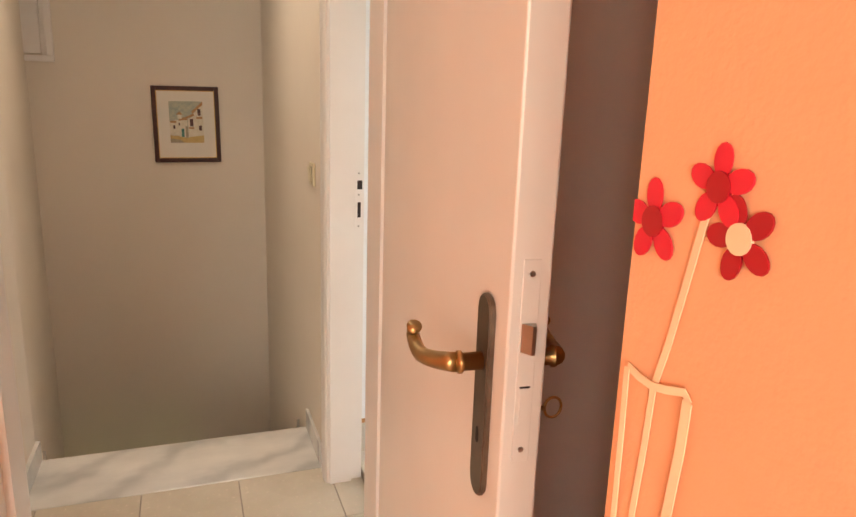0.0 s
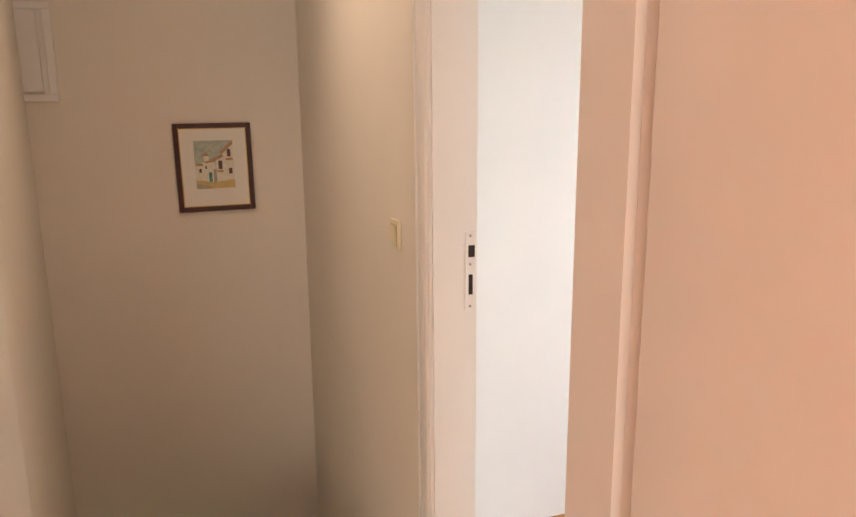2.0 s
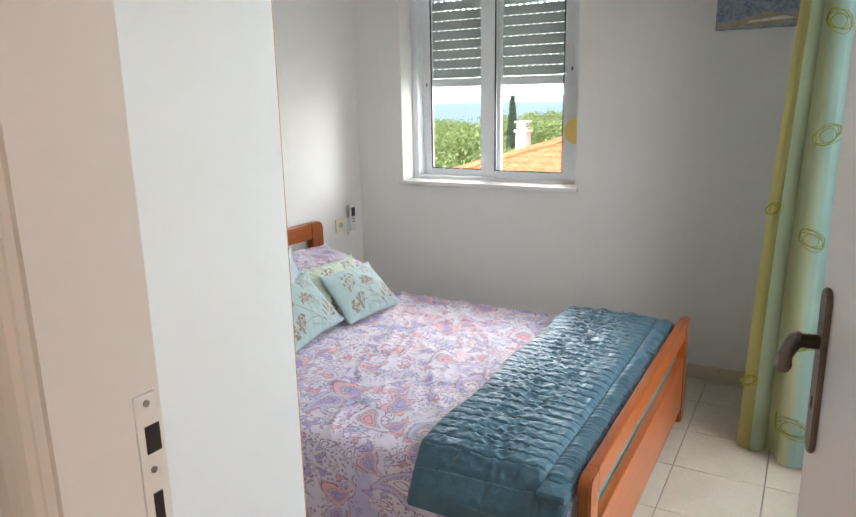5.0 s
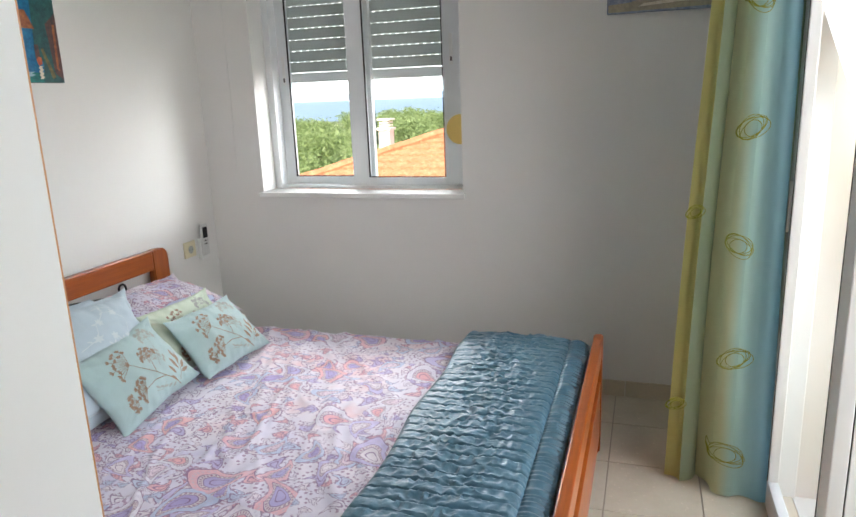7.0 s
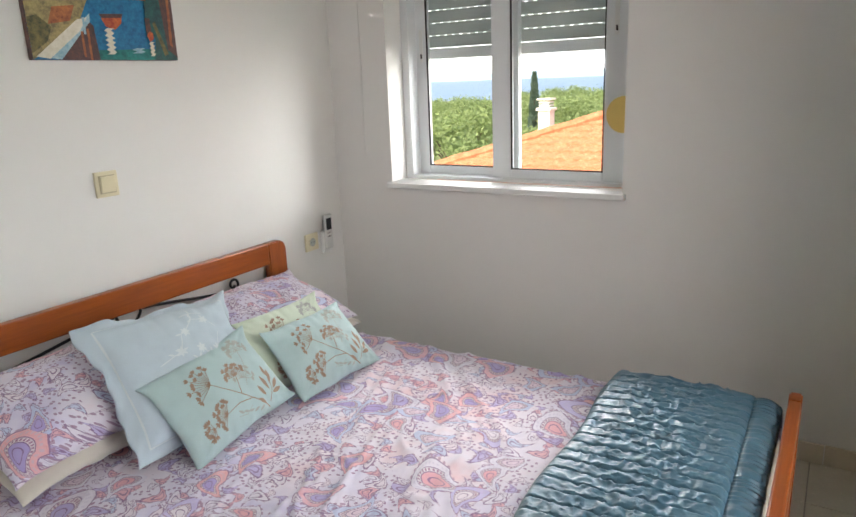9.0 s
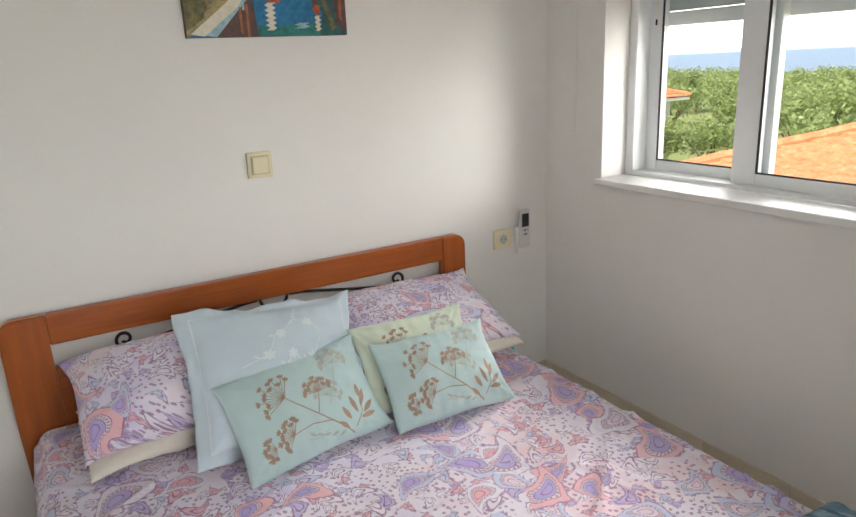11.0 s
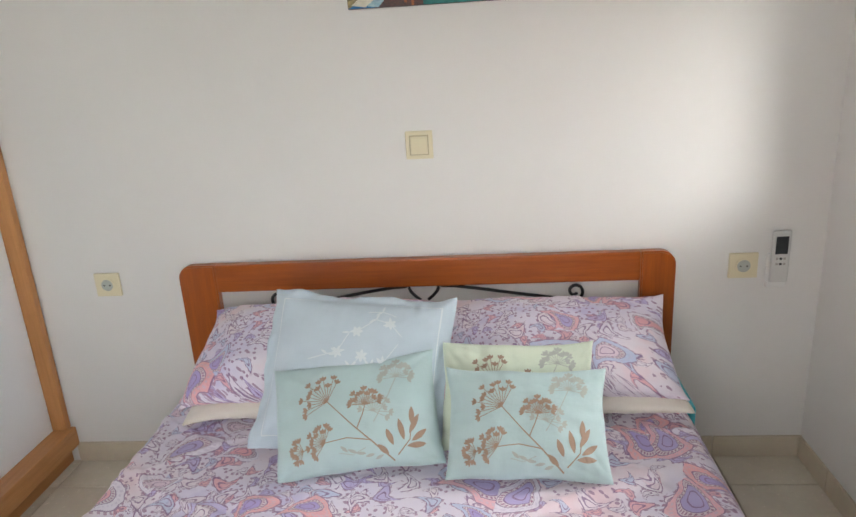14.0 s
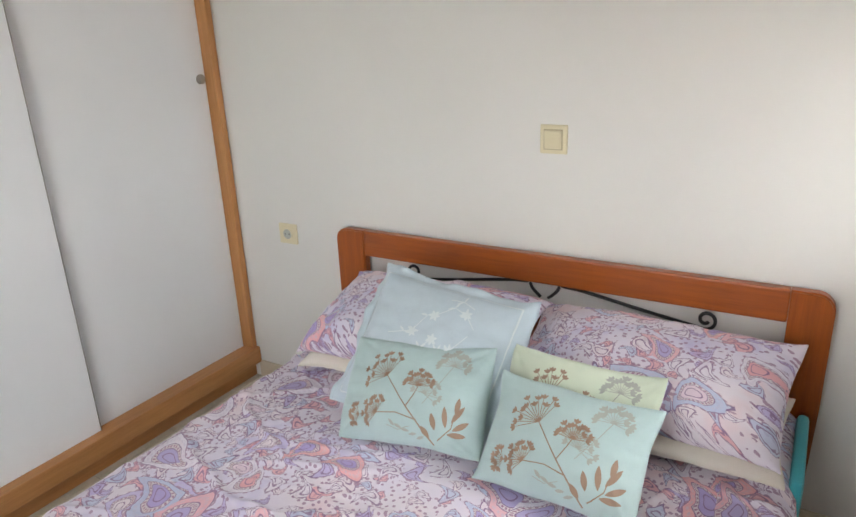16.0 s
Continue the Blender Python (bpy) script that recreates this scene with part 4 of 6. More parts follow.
# ---- quilt folded across the foot of the bed ----
def quilt_top(x, y):
    ch = abs(math.sin(math.pi * (x - 1.64) / 0.0455 + 0.22 * math.sin(y * 9) + 0.5 * noise.noise(Vector((x * 3, y * 6, 1.0)))))
    puff = min(1.0, ch / 0.36) ** 0.5
    n1 = noise.noise(Vector((x * 30, y * 42, 2.4)))
    n2 = noise.noise(Vector((x * 55 + 2 * n1, y * 60, 6.4)))
    mid = 0.25 + 0.75 * min(1.0, max(0.0, (y - 2.56) / 0.12)) * min(1.0, max(0.0, (2.96 - y) / 0.14))
    return 0.0085 * puff + noise.noise(Vector((x * 7, y * 11, 0.4))) * 0.006 + puff * mid * (0.0055 * (1 - abs(n1) * 2.6) + 0.0026 * (1 - abs(n2) * 2.4))


def quilt(u, v):
    """A closed cross section (v) swept across the bed (u), drooping at the end beside the wardrobe."""
    x = 1.640 + u * 1.505
    yb = 2.930 + 0.035 * (x - 1.64) / 1.5 + 0.008 * math.sin(x * 11)
    yf = 2.548
    p = v * 4 % 4
    th = 0.040
    base = 0.452 + 0.012 * math.sin(math.pi * u)
    droop = 0.11 * max(0.0, (1.735 - x) / 0.095) ** 1.3
    if p <= 2:
        t = p / 2
        y = yb + (yf - yb) * t
        e = min(t, 1 - t) * (yb - yf)
        rnd = math.sqrt(max(0, 1 - (1 - min(1, e / 0.03)) ** 2))
        z = base + th * (0.35 + 0.65 * rnd) + quilt_top(x, y) * rnd
    else:
        t = (p - 2) / 2
        y = yf + (yb - yf) * t
        z = base + 0.002
    return Vector((x, y, z - droop))


bm = bmesh.new()
nu, nv = 460, 150
rows_q = [[bm.verts.new(quilt(i / (nu - 1), j / nv)) for j in range(nv)] for i in range(nu)]
for i in range(nu - 1):
    for j in range(nv):
        bm.faces.new((rows_q[i][j], rows_q[i + 1][j], rows_q[i + 1][(j + 1) % nv], rows_q[i][(j + 1) % nv]))
bm.faces.new(rows_q[0])
bm.faces.new(rows_q[-1][::-1])
ql = thing("quilt", "blue satin quilt with stitched channels, folded across the bed's foot", "quilt", at=(2.39, 2.7, 0.45))
bmesh.ops.translate(bm, verts=bm.verts[:], vec=(-2.39, -2.7, -0.45))
part("padding", bm, M_QUILT, ql, "", "angle")


def ruffle(u, v):
    """Gathered strip between the padding's stitched edge and the footboard."""
    x = 1.655 + u * 1.48
    gather = math.sin(x * 290 + 3 * math.sin(x * 31) + 1.5 * math.sin(x * 73)) + 0.6 * math.sin(x * 171 + 2)
    droop = 0.11 * max(0.0, (1.735 - x) / 0.095) ** 1.3
    z = 0.490 + 0.010 * math.sin(math.pi * v) - 0.012 * v * v + 0.0034 * gather * (0.35 + 0.65 * v) - droop
    return Vector((x - 2.39, 2.556 - 0.072 * v + 0.003 * math.sin(x * 47) * v - 2.7, z - 0.45))


bm = bmesh.new()
smooth_grid(bm, 900, 6, ruffle)
rf = part("ruffle", bm, M_QUILT, ql, "gathered satin ruffle", True)
so = rf.modifiers.new("thickness", "SOLIDIFY")
so.thickness = 0.002
bm = boxes((1.66 - 2.39, 3.135 - 2.39, 2.482 - 2.7, 2.56 - 2.7, 0.005, 0.034), bevel=0.012)
part("folded_edge", bm, M_QUILT, ql, "", "angle")


# ---- pillows ----
def pillow_point(u, v, a, b, t, side, flange=0.0, seed=0.0):
    """u, v in -1..1 over the face; a, b half sizes; t half thickness at the middle. Soft corners with ears, gathered edges, uneven filling."""
    px = 1 - 0.055 * (1 - v * v) * abs(u) ** 3 + 0.022 * noise.noise(Vector((v * 1.7, seed, 2.0))) * abs(u) ** 3
    py = 1 - 0.065 * (1 - u * u) * abs(v) ** 3 + 0.035 * noise.noise(Vector((u * 1.9, seed, 5.0))) * abs(v) ** 3
    x, y = a * u * px, b * v * py
    fu, fv = min(1, abs(u) / (1 - flange)), min(1, abs(v) / (1 - flange))
    h = t * ((1 - fu ** 2.3) * (1 - fv ** 2.3)) ** 0.52 * (1 - 0.16 * v)
    w = h * (0.16 * noise.noise(Vector((x * 8 + seed, y * 8, seed))) + 0.06 * noise.noise(Vector((x * 30 + seed, y * 22, seed))))
    inside = (1 - fu ** 8) * (1 - fv ** 8)
    # creases that run in from the seams and out of the corners
    cr = noise.noise(Vector((u * a * 38, v * 1.1, seed + 4))) * fv ** 3 + noise.noise(Vector((u * 1.1, v * b * 38, seed + 8))) * fu ** 3
    au, av = 1 - abs(u), 1 - abs(v)
    cr += 1.5 * noise.noise(Vector((math.atan2(av * b, au * a + 1e-6) * 4.5, seed + (3 if u > 0 else 0) + (7 if v > 0 else 0), 1.0))) * math.exp(-3.0 * math.hypot(au, av))
    w += 0.0125 * cr * inside
    corner = 0.022 * (abs(u) * abs(v)) ** 3 * math.sin(seed * 3 + u * 2 + v * 3)
    rim = 0.0
    if flange and max(fu, fv) >= 1:
        out = max(abs(u), abs(v)) - (1 - flange)
        rim = out / flange * (0.015 * math.sin(7 * u + 5 * v + seed) + 0.006 * math.sin(19 * u - 17 * v)) - 0.012 * out / flange
    return Vector((x, y, side * (h + w + 0.0025) + corner + rim + 0.010 * noise.noise(Vector((x * 4, y * 4, seed + 9)))))


def pillow_mesh(a, b, t, flange=0.0, seed=0.0, n=58):
    bm = bmesh.new()
    grids = []
    for side in (1, -1):
        g = [[bm.verts.new(pillow_point(-1 + 2 * i / n, -1 + 2 * j / n, a, b, t, side, flange, seed)) for j in range(n + 1)] for i in range(n + 1)]
        for i in range(n):
            for j in range(n):
                bm.faces.new((g[i][j], g[i + 1][j], g[i + 1][j + 1], g[i][j + 1]))
        grids.append(g)
    ring = [(i, 0) for i in range(n)] + [(n, j) for j in range(n)] + [(n - i, n) for i in range(n)] + [(0, n - j) for j in range(n)]
    for k in range(len(ring)):
        (i, j), (p, q) = ring[k], ring[(k + 1) % len(ring)]
        bm.faces.new((grids[0][i][j], grids[0][p][q], grids[1][p][q], grids[1][i][j]))
    return bm


def pillow(name, label, mat, a, b, t, low, lean, turn, tilt=0.0, flange=0.0, seed=0.0, group="", sag=0.0):
    """low: the middle of its lower edge; lean: degrees from flat; turn: about z; tilt: in its own plane."""
    ob = thing(name, label, "pillow", group)
    m = Matrix.Translation(low) @ pose(0, 0, 0, lean, 0, turn) @ Matrix.Translation((0, b, 0)) @ pose(0, 0, 0, 0, 0, tilt)
    ob.matrix_basis = m
    bm = pillow_mesh(a, b, t, flange, seed)
    for q in bm.verts:
        q.co.z -= sag * min(1.0, abs(q.co.x) / a) ** 4 * max(0.0, 0.5 - q.co.y / b / 2)
    part("cover", bm, mat, ob, "", True)
    return ob


pillow("sleeping_pillow", "cream pillow lying flat under a paisley pillow", M_CREAM, 0.340, 0.20, 0.040, (2.15, 4.005, 0.490), 2, 0, seed=1.3, group="pillows on the bed")
pillow("sleeping_pillow", "cream pillow lying flat under a paisley pillow", M_CREAM, 0.335, 0.20, 0.040, (2.83, 4.005, 0.490), 2, 0, seed=2.3, group="pillows on the bed")
pillow("paisley_pillow", "lilac and rose paisley pillow leaning on the headboard", M_PAISLEY, 0.352, 0.198, 0.085, (2.150, 4.005, 0.548), 16, 0, 1, seed=3.7, group="pillows on the bed", sag=0.035)
pillow("paisley_pillow", "lilac and rose paisley pillow leaning on the headboard", M_PAISLEY, 0.350, 0.196, 0.085, (2.815, 4.020, 0.542), 15, 0, -2, seed=5.1, group="pillows on the bed", sag=0.045)
bp = pillow("blue_pillow", "square pale blue pillow with white embroidered flowers and a flat border", M_PBLUE, 0.248, 0.210, 0.065, (2.312, 3.852, 0.470), 51, 3, -7, 0.13, 7.7, "cushions on the bed")
g3 = pillow("cushion", "pale green cushion printed with brown umbel flowers", M_PGREEN, 0.190, 0.135, 0.040, (2.715, 3.862, 0.470), 52, -1, -1, seed=9.2, group="cushions on the bed")
g1 = pillow("cushion", "mint cushion printed with brown umbel flowers, leaning on a blue pillow", M_MINT, 0.203, 0.137, 0.050, (2.332, 3.785, 0.464), 50, 4, 4, seed=11.4, group="cushions on the bed")
g2 = pillow("cushion", "mint cushion printed with brown umbel flowers, leaning on a green cushion", M_MINT, 0.188, 0.132, 0.048, (2.730, 3.752, 0.464), 47, -1, -1, seed=13.1, group="cushions on the bed")


class Print:
    """Flat shapes laid on a pillow's upper face, 1.5 mm proud of it."""

    def __init__(self, a, b, t, flange, seed, lift=0.0016):
        self.args, self.lift, self.bm, self.a, self.b = (a, b, t, 1, flange, seed), lift, bmesh.new(), a, b

    def at(self, u, v):
        p = pillow_point(max(-1, min(1, u)), max(-1, min(1, v)), *self.args)
        return Vector((p.x, p.y, p.z + self.lift))

    def strip(self, pts, w0, w1=None):
        """A line of (u, v) points with a width in metres that runs from w0 to w1."""
        w1 = w0 if w1 is None else w1
        fine = []
        for (u0, v0), (u1, v1) in zip(pts, pts[1:]):
            for k in range(4):
                fine.append((u0 + (u1 - u0) * k / 4, v0 + (v1 - v0) * k / 4))
        fine.append(pts[-1])
        prev = None
        for k, (u, v) in enumerate(fine):
            u2, v2 = fine[min(k + 1, len(fine) - 1)]
            u1, v1 = fine[max(k - 1, 0)]
            dx, dy = (u2 - u1) * self.a, (v2 - v1) * self.b
            ln = math.hypot(dx, dy) or 1
            w = (w0 + (w1 - w0) * k / (len(fine) - 1)) / 2
            ou, ov = -dy / ln * w / self.a, dx / ln * w / self.b
            pair = (self.bm.verts.new(self.at(u + ou, v + ov)), self.bm.verts.new(self.at(u - ou, v - ov)))
            if prev:
                self.bm.faces.new((prev[0], prev[1], pair[1], pair[0]))
            prev = pair

    def leaf(self, u, v, ang, length, width):
        """A pointed leaf that starts at (u, v)."""
        ca, sa = math.cos(ang), math.sin(ang)
        left, right = [], []
        for k in range(7):
            f = k / 6
            w = width / 2 * math.sin(math.pi * min(1, f * 0.96 + 0.02)) ** 0.8
            for lst, s in ((left, 1), (right, -1)):
                x, y = f * length * ca - s * w * sa, f * length * sa + s * w * ca
                lst.append(self.bm.verts.new(self.at(u + x / self.a, v + y / self.b)))
        for k in range(6):
            self.bm.faces.new((left[k], right[k], right[k + 1], left[k + 1]))

    def umbel(self, u, v, ang, spread, length, n, bud=0.010):
        for k in range(n):
            a2 = ang + spread * (k / (n - 1) - 0.5)
            ln = length * (0.8 + 0.2 * math.sin(k * 2.3))
            eu, ev = u + ln * math.cos(a2) / self.a, v + ln * math.sin(a2) / self.b
            self.strip([(u, v), (eu, ev)], 0.0016)
            for da in (-0.7, 0.0, 0.7):
                self.leaf(eu, ev, a2 + da, bud * 1.25, bud * 0.62)


def flower_print(ob, a, b, t, seed):
    p = Print(a, b, t, 0.0, seed)
    stem = [(0.42, -0.90), (0.20, -0.55), (-0.05, -0.18), (-0.30, 0.22)]
    p.strip(stem, 0.0040, 0.0022)
    p.umbel(-0.30, 0.22, 2.35, 2.5, 0.062, 13, 0.010)
    p.strip([(0.02, -0.30), (0.10, -0.05), (0.14, 0.12)], 0.0028, 0.002)
    p.umbel(0.14, 0.10, 1.6, 2.9, 0.036, 13, 0.0095)
    p.strip([(0.18, -0.50), (-0.10, -0.42), (-0.38, -0.47)], 0.0028, 0.002)
    p.umbel(-0.36, -0.47, 2.6, 2.9, 0.037, 13, 0.0095)
    p.strip([(-0.38, -0.47), (-0.62, -0.55)], 0.002)
    p.umbel(-0.62, -0.55, 3.2, 2.4, 0.027, 8, 0.010)
    p.strip([(0.46, -0.80), (0.62, -0.55), (0.66, -0.25)], 0.0028, 0.002)
    for (u, v, an, ln) in ((0.62, -0.45, 1.0, 0.050), (0.64, -0.58, 0.55, 0.046), (0.58, -0.66, 0.05, 0.046), (0.55, -0.55, 1.75, 0.050), (0.42, -0.62, 1.9, 0.040), (0.36, -0.78, 2.3, 0.034), (0.66, -0.30, 1.5, 0.040)):
        p.leaf(u, v, an, ln, 0.014)
    part("flower_print", p.bm, M_BROWN, ob, "brown printed umbel flowers and leaves")
    q = Print(a, b, t, 0.0, seed, 0.0010)
    q.strip([(0.22, -0.20), (0.42, 0.25), (0.52, 0.55)], 0.0018)
    q.umbel(0.52, 0.55, 1.5, 3.4, 0.036, 13, 0.012)
    q.umbel(0.22, -0.02, 1.2, 3.4, 0.040, 11, 0.010)
    part("grey_print", q.bm, M_TAUPE, ob, "paler grey printed flowers")
    q = Print(a, b, t, 0.0, seed, 0.0010)
    q.strip([(0.1, -0.62), (-0.05, -0.72), (-0.2, -0.66)], 0.0016)
    for k in range(5):
        q.leaf(-0.1 + 0.1 * k, -0.66 - 0.03 * k, 2.4 + 0.3 * k, 0.022, 0.008)
    part("grey_leaves", q.bm, M_TAUPE, ob, "paler grey printed leaves")


flower_print(g1, 0.203, 0.137, 0.050, 11.4)
flower_print(g2, 0.188, 0.132, 0.048, 13.1)
flower_print(g3, 0.190, 0.135, 0.040, 9.2)
em = Print(0.248, 0.210, 0.065, 0.13, 7.7, 0.0018)
for (u, v) in ((-0.15, 0.15), (0.10, 0.12), (0.35, 0.55), (0.32, 0.05), (0.02, 0.42)):
    for k in range(6):
        em.leaf(u, v, k * math.pi / 3 + u * 5, 0.016, 0.008)
for pts in ([(-0.45, 0.05), (-0.25, 0.12), (-0.15, 0.15), (-0.05, 0.4), (0.02, 0.42)], [(0.02, 0.42), (0.2, 0.6), (0.35, 0.55), (0.48, 0.4)], [(0.1, 0.12), (0.2, 0.0), (0.32, 0.05), (0.45, 0.3)], [(-0.1, -0.12), (0.0, -0.02), (0.1, 0.12)], [(0.1, 0.7), (0.25, 0.72), (0.4, 0.66)]):
    em.strip(pts, 0.0030, 0.0022)
    for (u, v) in pts[1:-1]:
        em.leaf(u, v, 0.7 + 3 * u, 0.020, 0.006)
        em.leaf(u, v, 2.4 + 2 * v, 0.020, 0.006)
em2 = Print(0.248, 0.210, 0.065, 0.13, 7.7, 0.0012)
for q in ([(-0.86, -0.86), (0.0, -0.86), (0.86, -0.86)], [(0.86, -0.86), (0.86, 0.0), (0.86, 0.86)], [(0.86, 0.86), (0.0, 0.86), (-0.86, 0.86)], [(-0.86, 0.86), (-0.86, 0.0), (-0.86, -0.86)]):
    em2.strip([(q[0][0] + (q[-1][0] - q[0][0]) * k / 12, q[0][1] + (q[-1][1] - q[0][1]) * k / 12) for k in range(13)], 0.004)
part("border_seam", em2.bm, M_THREAD, bp, "pale stitched border seam")
part("embroidery", em.bm, M_THREAD, bp, "white embroidered flowers and tendrils")


# ---- switches, sockets, remote ----
def rocker_switch(x, y, z, turn, label):
    ob = thing("light_switch", label, "light switch")
    ob.matrix_basis = pose(x, y, z, 0, 0, turn)
    part("frame", boxes((-0.041, 0.041, -0.010, 0.0, -0.042, 0.042), bevel=0.003), M_IVORY, ob)
    # its darker border stands for the shade in the gap
    part("inner_frame", boxes((-0.029, 0.029, -0.0125, -0.0101, -0.030, 0.030), bevel=0.001), M_IVORY_GAP, ob)
    bm = boxes((-0.0255, 0.0255, -0.0180, -0.0126, -0.0265, 0.0265), bevel=0.002)
    bmesh.ops.rotate(bm, verts=bm.verts[:], cent=(0, -0.0125, 0), matrix=Matrix.Rotation(radians(4), 3, "X"))
    part("rocker", bm, M_IVORY, ob)
    return ob


def socket(x, y, z, turn, label):
    ob = thing("wall_socket", label, "socket", "bedside sockets")
    ob.matrix_basis = pose(x, y, z, 0, 0, turn)
    part("frame", boxes((-0.043, 0.043, -0.010, 0.0, -0.040, 0.040), bevel=0.003), M_IVORY, ob)
    bm = bmesh.new()
    n = 24
    tube(bm, [(0, -0.0102, 0), (0, -0.0130, 0)], [0.025, 0.025], n)
    part("rim", bm, M_IVORY, ob)
    # no hollow here: a flat disc, grey to paint the recess's shade
    bm = bmesh.new()
    tube(bm, [(0, -0.0128, 0), (0, -0.0134, 0)], [0.0195, 0.0195], n)
    part("recess", bm, M_TAUPE, ob, "flat grey disc with the round recess's shade in its colour")
    # pin holes are dark discs that paint the shade inside
    for s in (-1, 1):
        bm = bmesh.new()
        tube(bm, [(s * 0.0095, -0.0133, 0), (s * 0.0095, -0.0138, 0)], 0.0027, 10)
        part("pin_hole", bm, M_DARK, ob)
        part("earth_clip", boxes((-0.002, 0.002, -0.0142, -0.0134, s * 0.0165 - 0.002, s * 0.0165 + 0.002)), M_STEEL, ob)
    return ob


rocker_switch(2.461, 4.4795, 1.129, 0, "ivory rocker light switch on the wall above the bed")
rocker_switch(0.5325, 2.885, 1.105, -90, "ivory rocker light switch on the hall wall")
socket(3.433, 4.4795, 0.7145, 0, "ivory wall socket beside the headboard")
socket(1.394, 4.4795, 0.715, 0, "ivory wall socket between wardrobe and headboard")
rc = thing("remote_control", "white air-conditioner remote in a wall holder", "remote control", at=(3.530, 4.4795, 0.735))
part("holder", boxes((-0.024, 0.024, -0.022, 0.0, -0.075, 0.015), bevel=0.004), M_WPLAST, rc)
body = part("body", boxes((-0.023, 0.023, -0.034, -0.0222, -0.058, 0.078), bevel=0.005), M_REMOTE, rc)
part("display", boxes((-0.015, 0.015, -0.0352, -0.0341, 0.018, 0.064), bevel=0.0004), M_BLACK, body, "dark display")
for dx in (-0.009, 0.0, 0.009):
    for dz in (0.006, -0.008):
        part("button", boxes((dx - 0.003, dx + 0.003, -0.0356, -0.0341, dz - 0.003, dz + 0.003), bevel=0.0006), M_BLACK if dx == 0 else M_STEEL, body)


# ---- pictures ----
def patches(bm, polys, m):
    """Flat paint patches: (material index, outline in 0..1), each a little above the last."""
    for k, (mi, pts) in enumerate(polys):
        vs = [bm.verts.new(m @ Vector((a, b, 0.0002 * (k + 1)))) for a, b in pts]
        f = bm.faces.new(vs)
        f.material_index = mi
    return bm


def rect(a0, b0, a1, b1):
    return [(a0, b0), (a1, b0), (a1, b1), (a0, b1)]


def paint(name, color, other):
    m, nt, b = material(name)
    n1 = noise_node(nt, 60, 5, 0.7)
    c = ramp(nt, n1.outputs["Fac"], [(0.35, color), (0.65, other)])
    nt.links.new(c.outputs[0], b.inputs["Base Color"])
    b.inputs["Roughness"].default_value = 0.55
    bump(nt, b, n1.outputs["Fac"], 0.4, 0.002)
    return m


P_SKY = paint("paint_grey_sky", (0.30, 0.36, 0.33), (0.50, 0.50, 0.38))
P_WHITE = paint("paint_white_house", (0.62, 0.57, 0.45), (0.74, 0.70, 0.60))
P_OCHRE = paint("paint_ochre", (0.50, 0.34, 0.12), (0.62, 0.46, 0.20))
P_ROOF = paint("paint_roof", (0.38, 0.19, 0.08), (0.50, 0.30, 0.14))
P_TEAL = paint("paint_teal_door", (0.04, 0.20, 0.17), (0.08, 0.28, 0.23))
P_DARK = paint("paint_dark", (0.05, 0.035, 0.04), (0.14, 0.06, 0.05))
P_SHADE = paint("paint_shade", (0.30, 0.27, 0.20), (0.44, 0.38, 0.27))
P_BLUE = paint("paint_canal_blue", (0.0, 0.10, 0.24), (0.01, 0.20, 0.40))
P_DEEP = paint("paint_deep_green", (0.01, 0.05, 0.06), (0.02, 0.13, 0.12))
P_STONE = paint("paint_stone", (0.16, 0.13, 0.07), (0.42, 0.33, 0.14))
P_RUST = paint("paint_rust", (0.22, 0.06, 0.03), (0.48, 0.16, 0.05))
P_GREEN = paint("paint_sea_green", (0.0, 0.10, 0.10), (0.01, 0.22, 0.20))
P_OLIVE = paint("paint_olive", (0.05, 0.06, 0.03), (0.22, 0.17, 0.06))
P_PALE = paint("paint_pale_blue", (0.20, 0.38, 0.48), (0.42, 0.56, 0.60))
P_RED = paint("paint_boat_red", (0.32, 0.03, 0.02), (0.60, 0.16, 0.04))
P_SEA = paint("paint_sea_grey", (0.12, 0.17, 0.28), (0.34, 0.38, 0.46))

# framed townscape on the stairwell's end wall
fp_ = thing("framed_picture", "framed watercolour of a white village street in a dark mahogany frame", "picture", at=(0.085, 4.575, 1.216))
fp_.matrix_basis = pose(0.097, 4.6145, 1.201, 0, -0.6, 0)
w2, h2, fw = 0.183, 0.2165, 0.024
for n_, d in (("frame_side", (-w2, -w2 + fw, -0.020, 0, -h2, h2)), ("frame_side", (w2 - fw, w2, -0.020, 0, -h2, h2)), ("frame_rail", (-w2 + fw, w2 - fw, -0.0195, 0, -h2, -h2 + fw)), ("frame_rail", (-w2 + fw, w2 - fw, -0.0195, 0, h2 - fw, h2))):
    part(n_, boxes(d, bevel=0.004), M_MAHOG, fp_)
part("gilt_slip", boxes((-w2 + fw, -w2 + fw + 0.004, -0.015, -0.004, -h2 + fw, h2 - fw), (w2 - fw - 0.004, w2 - fw, -0.015, -0.004, -h2 + fw, h2 - fw), (-w2 + fw + 0.004, w2 - fw - 0.004, -0.015, -0.004, -h2 + fw, -h2 + fw + 0.004), (-w2 + fw + 0.004, w2 - fw - 0.004, -0.015, -0.004, h2 - fw - 0.004, h2 - fw)), M_GILT, fp_, "thin gilt slip")
part("mount", boxes((-w2 + fw, w2 - fw, -0.009, -0.003, -h2 + fw, h2 - fw)), M_PAPER, fp_, "cream picture mount")
bm = bmesh.new()
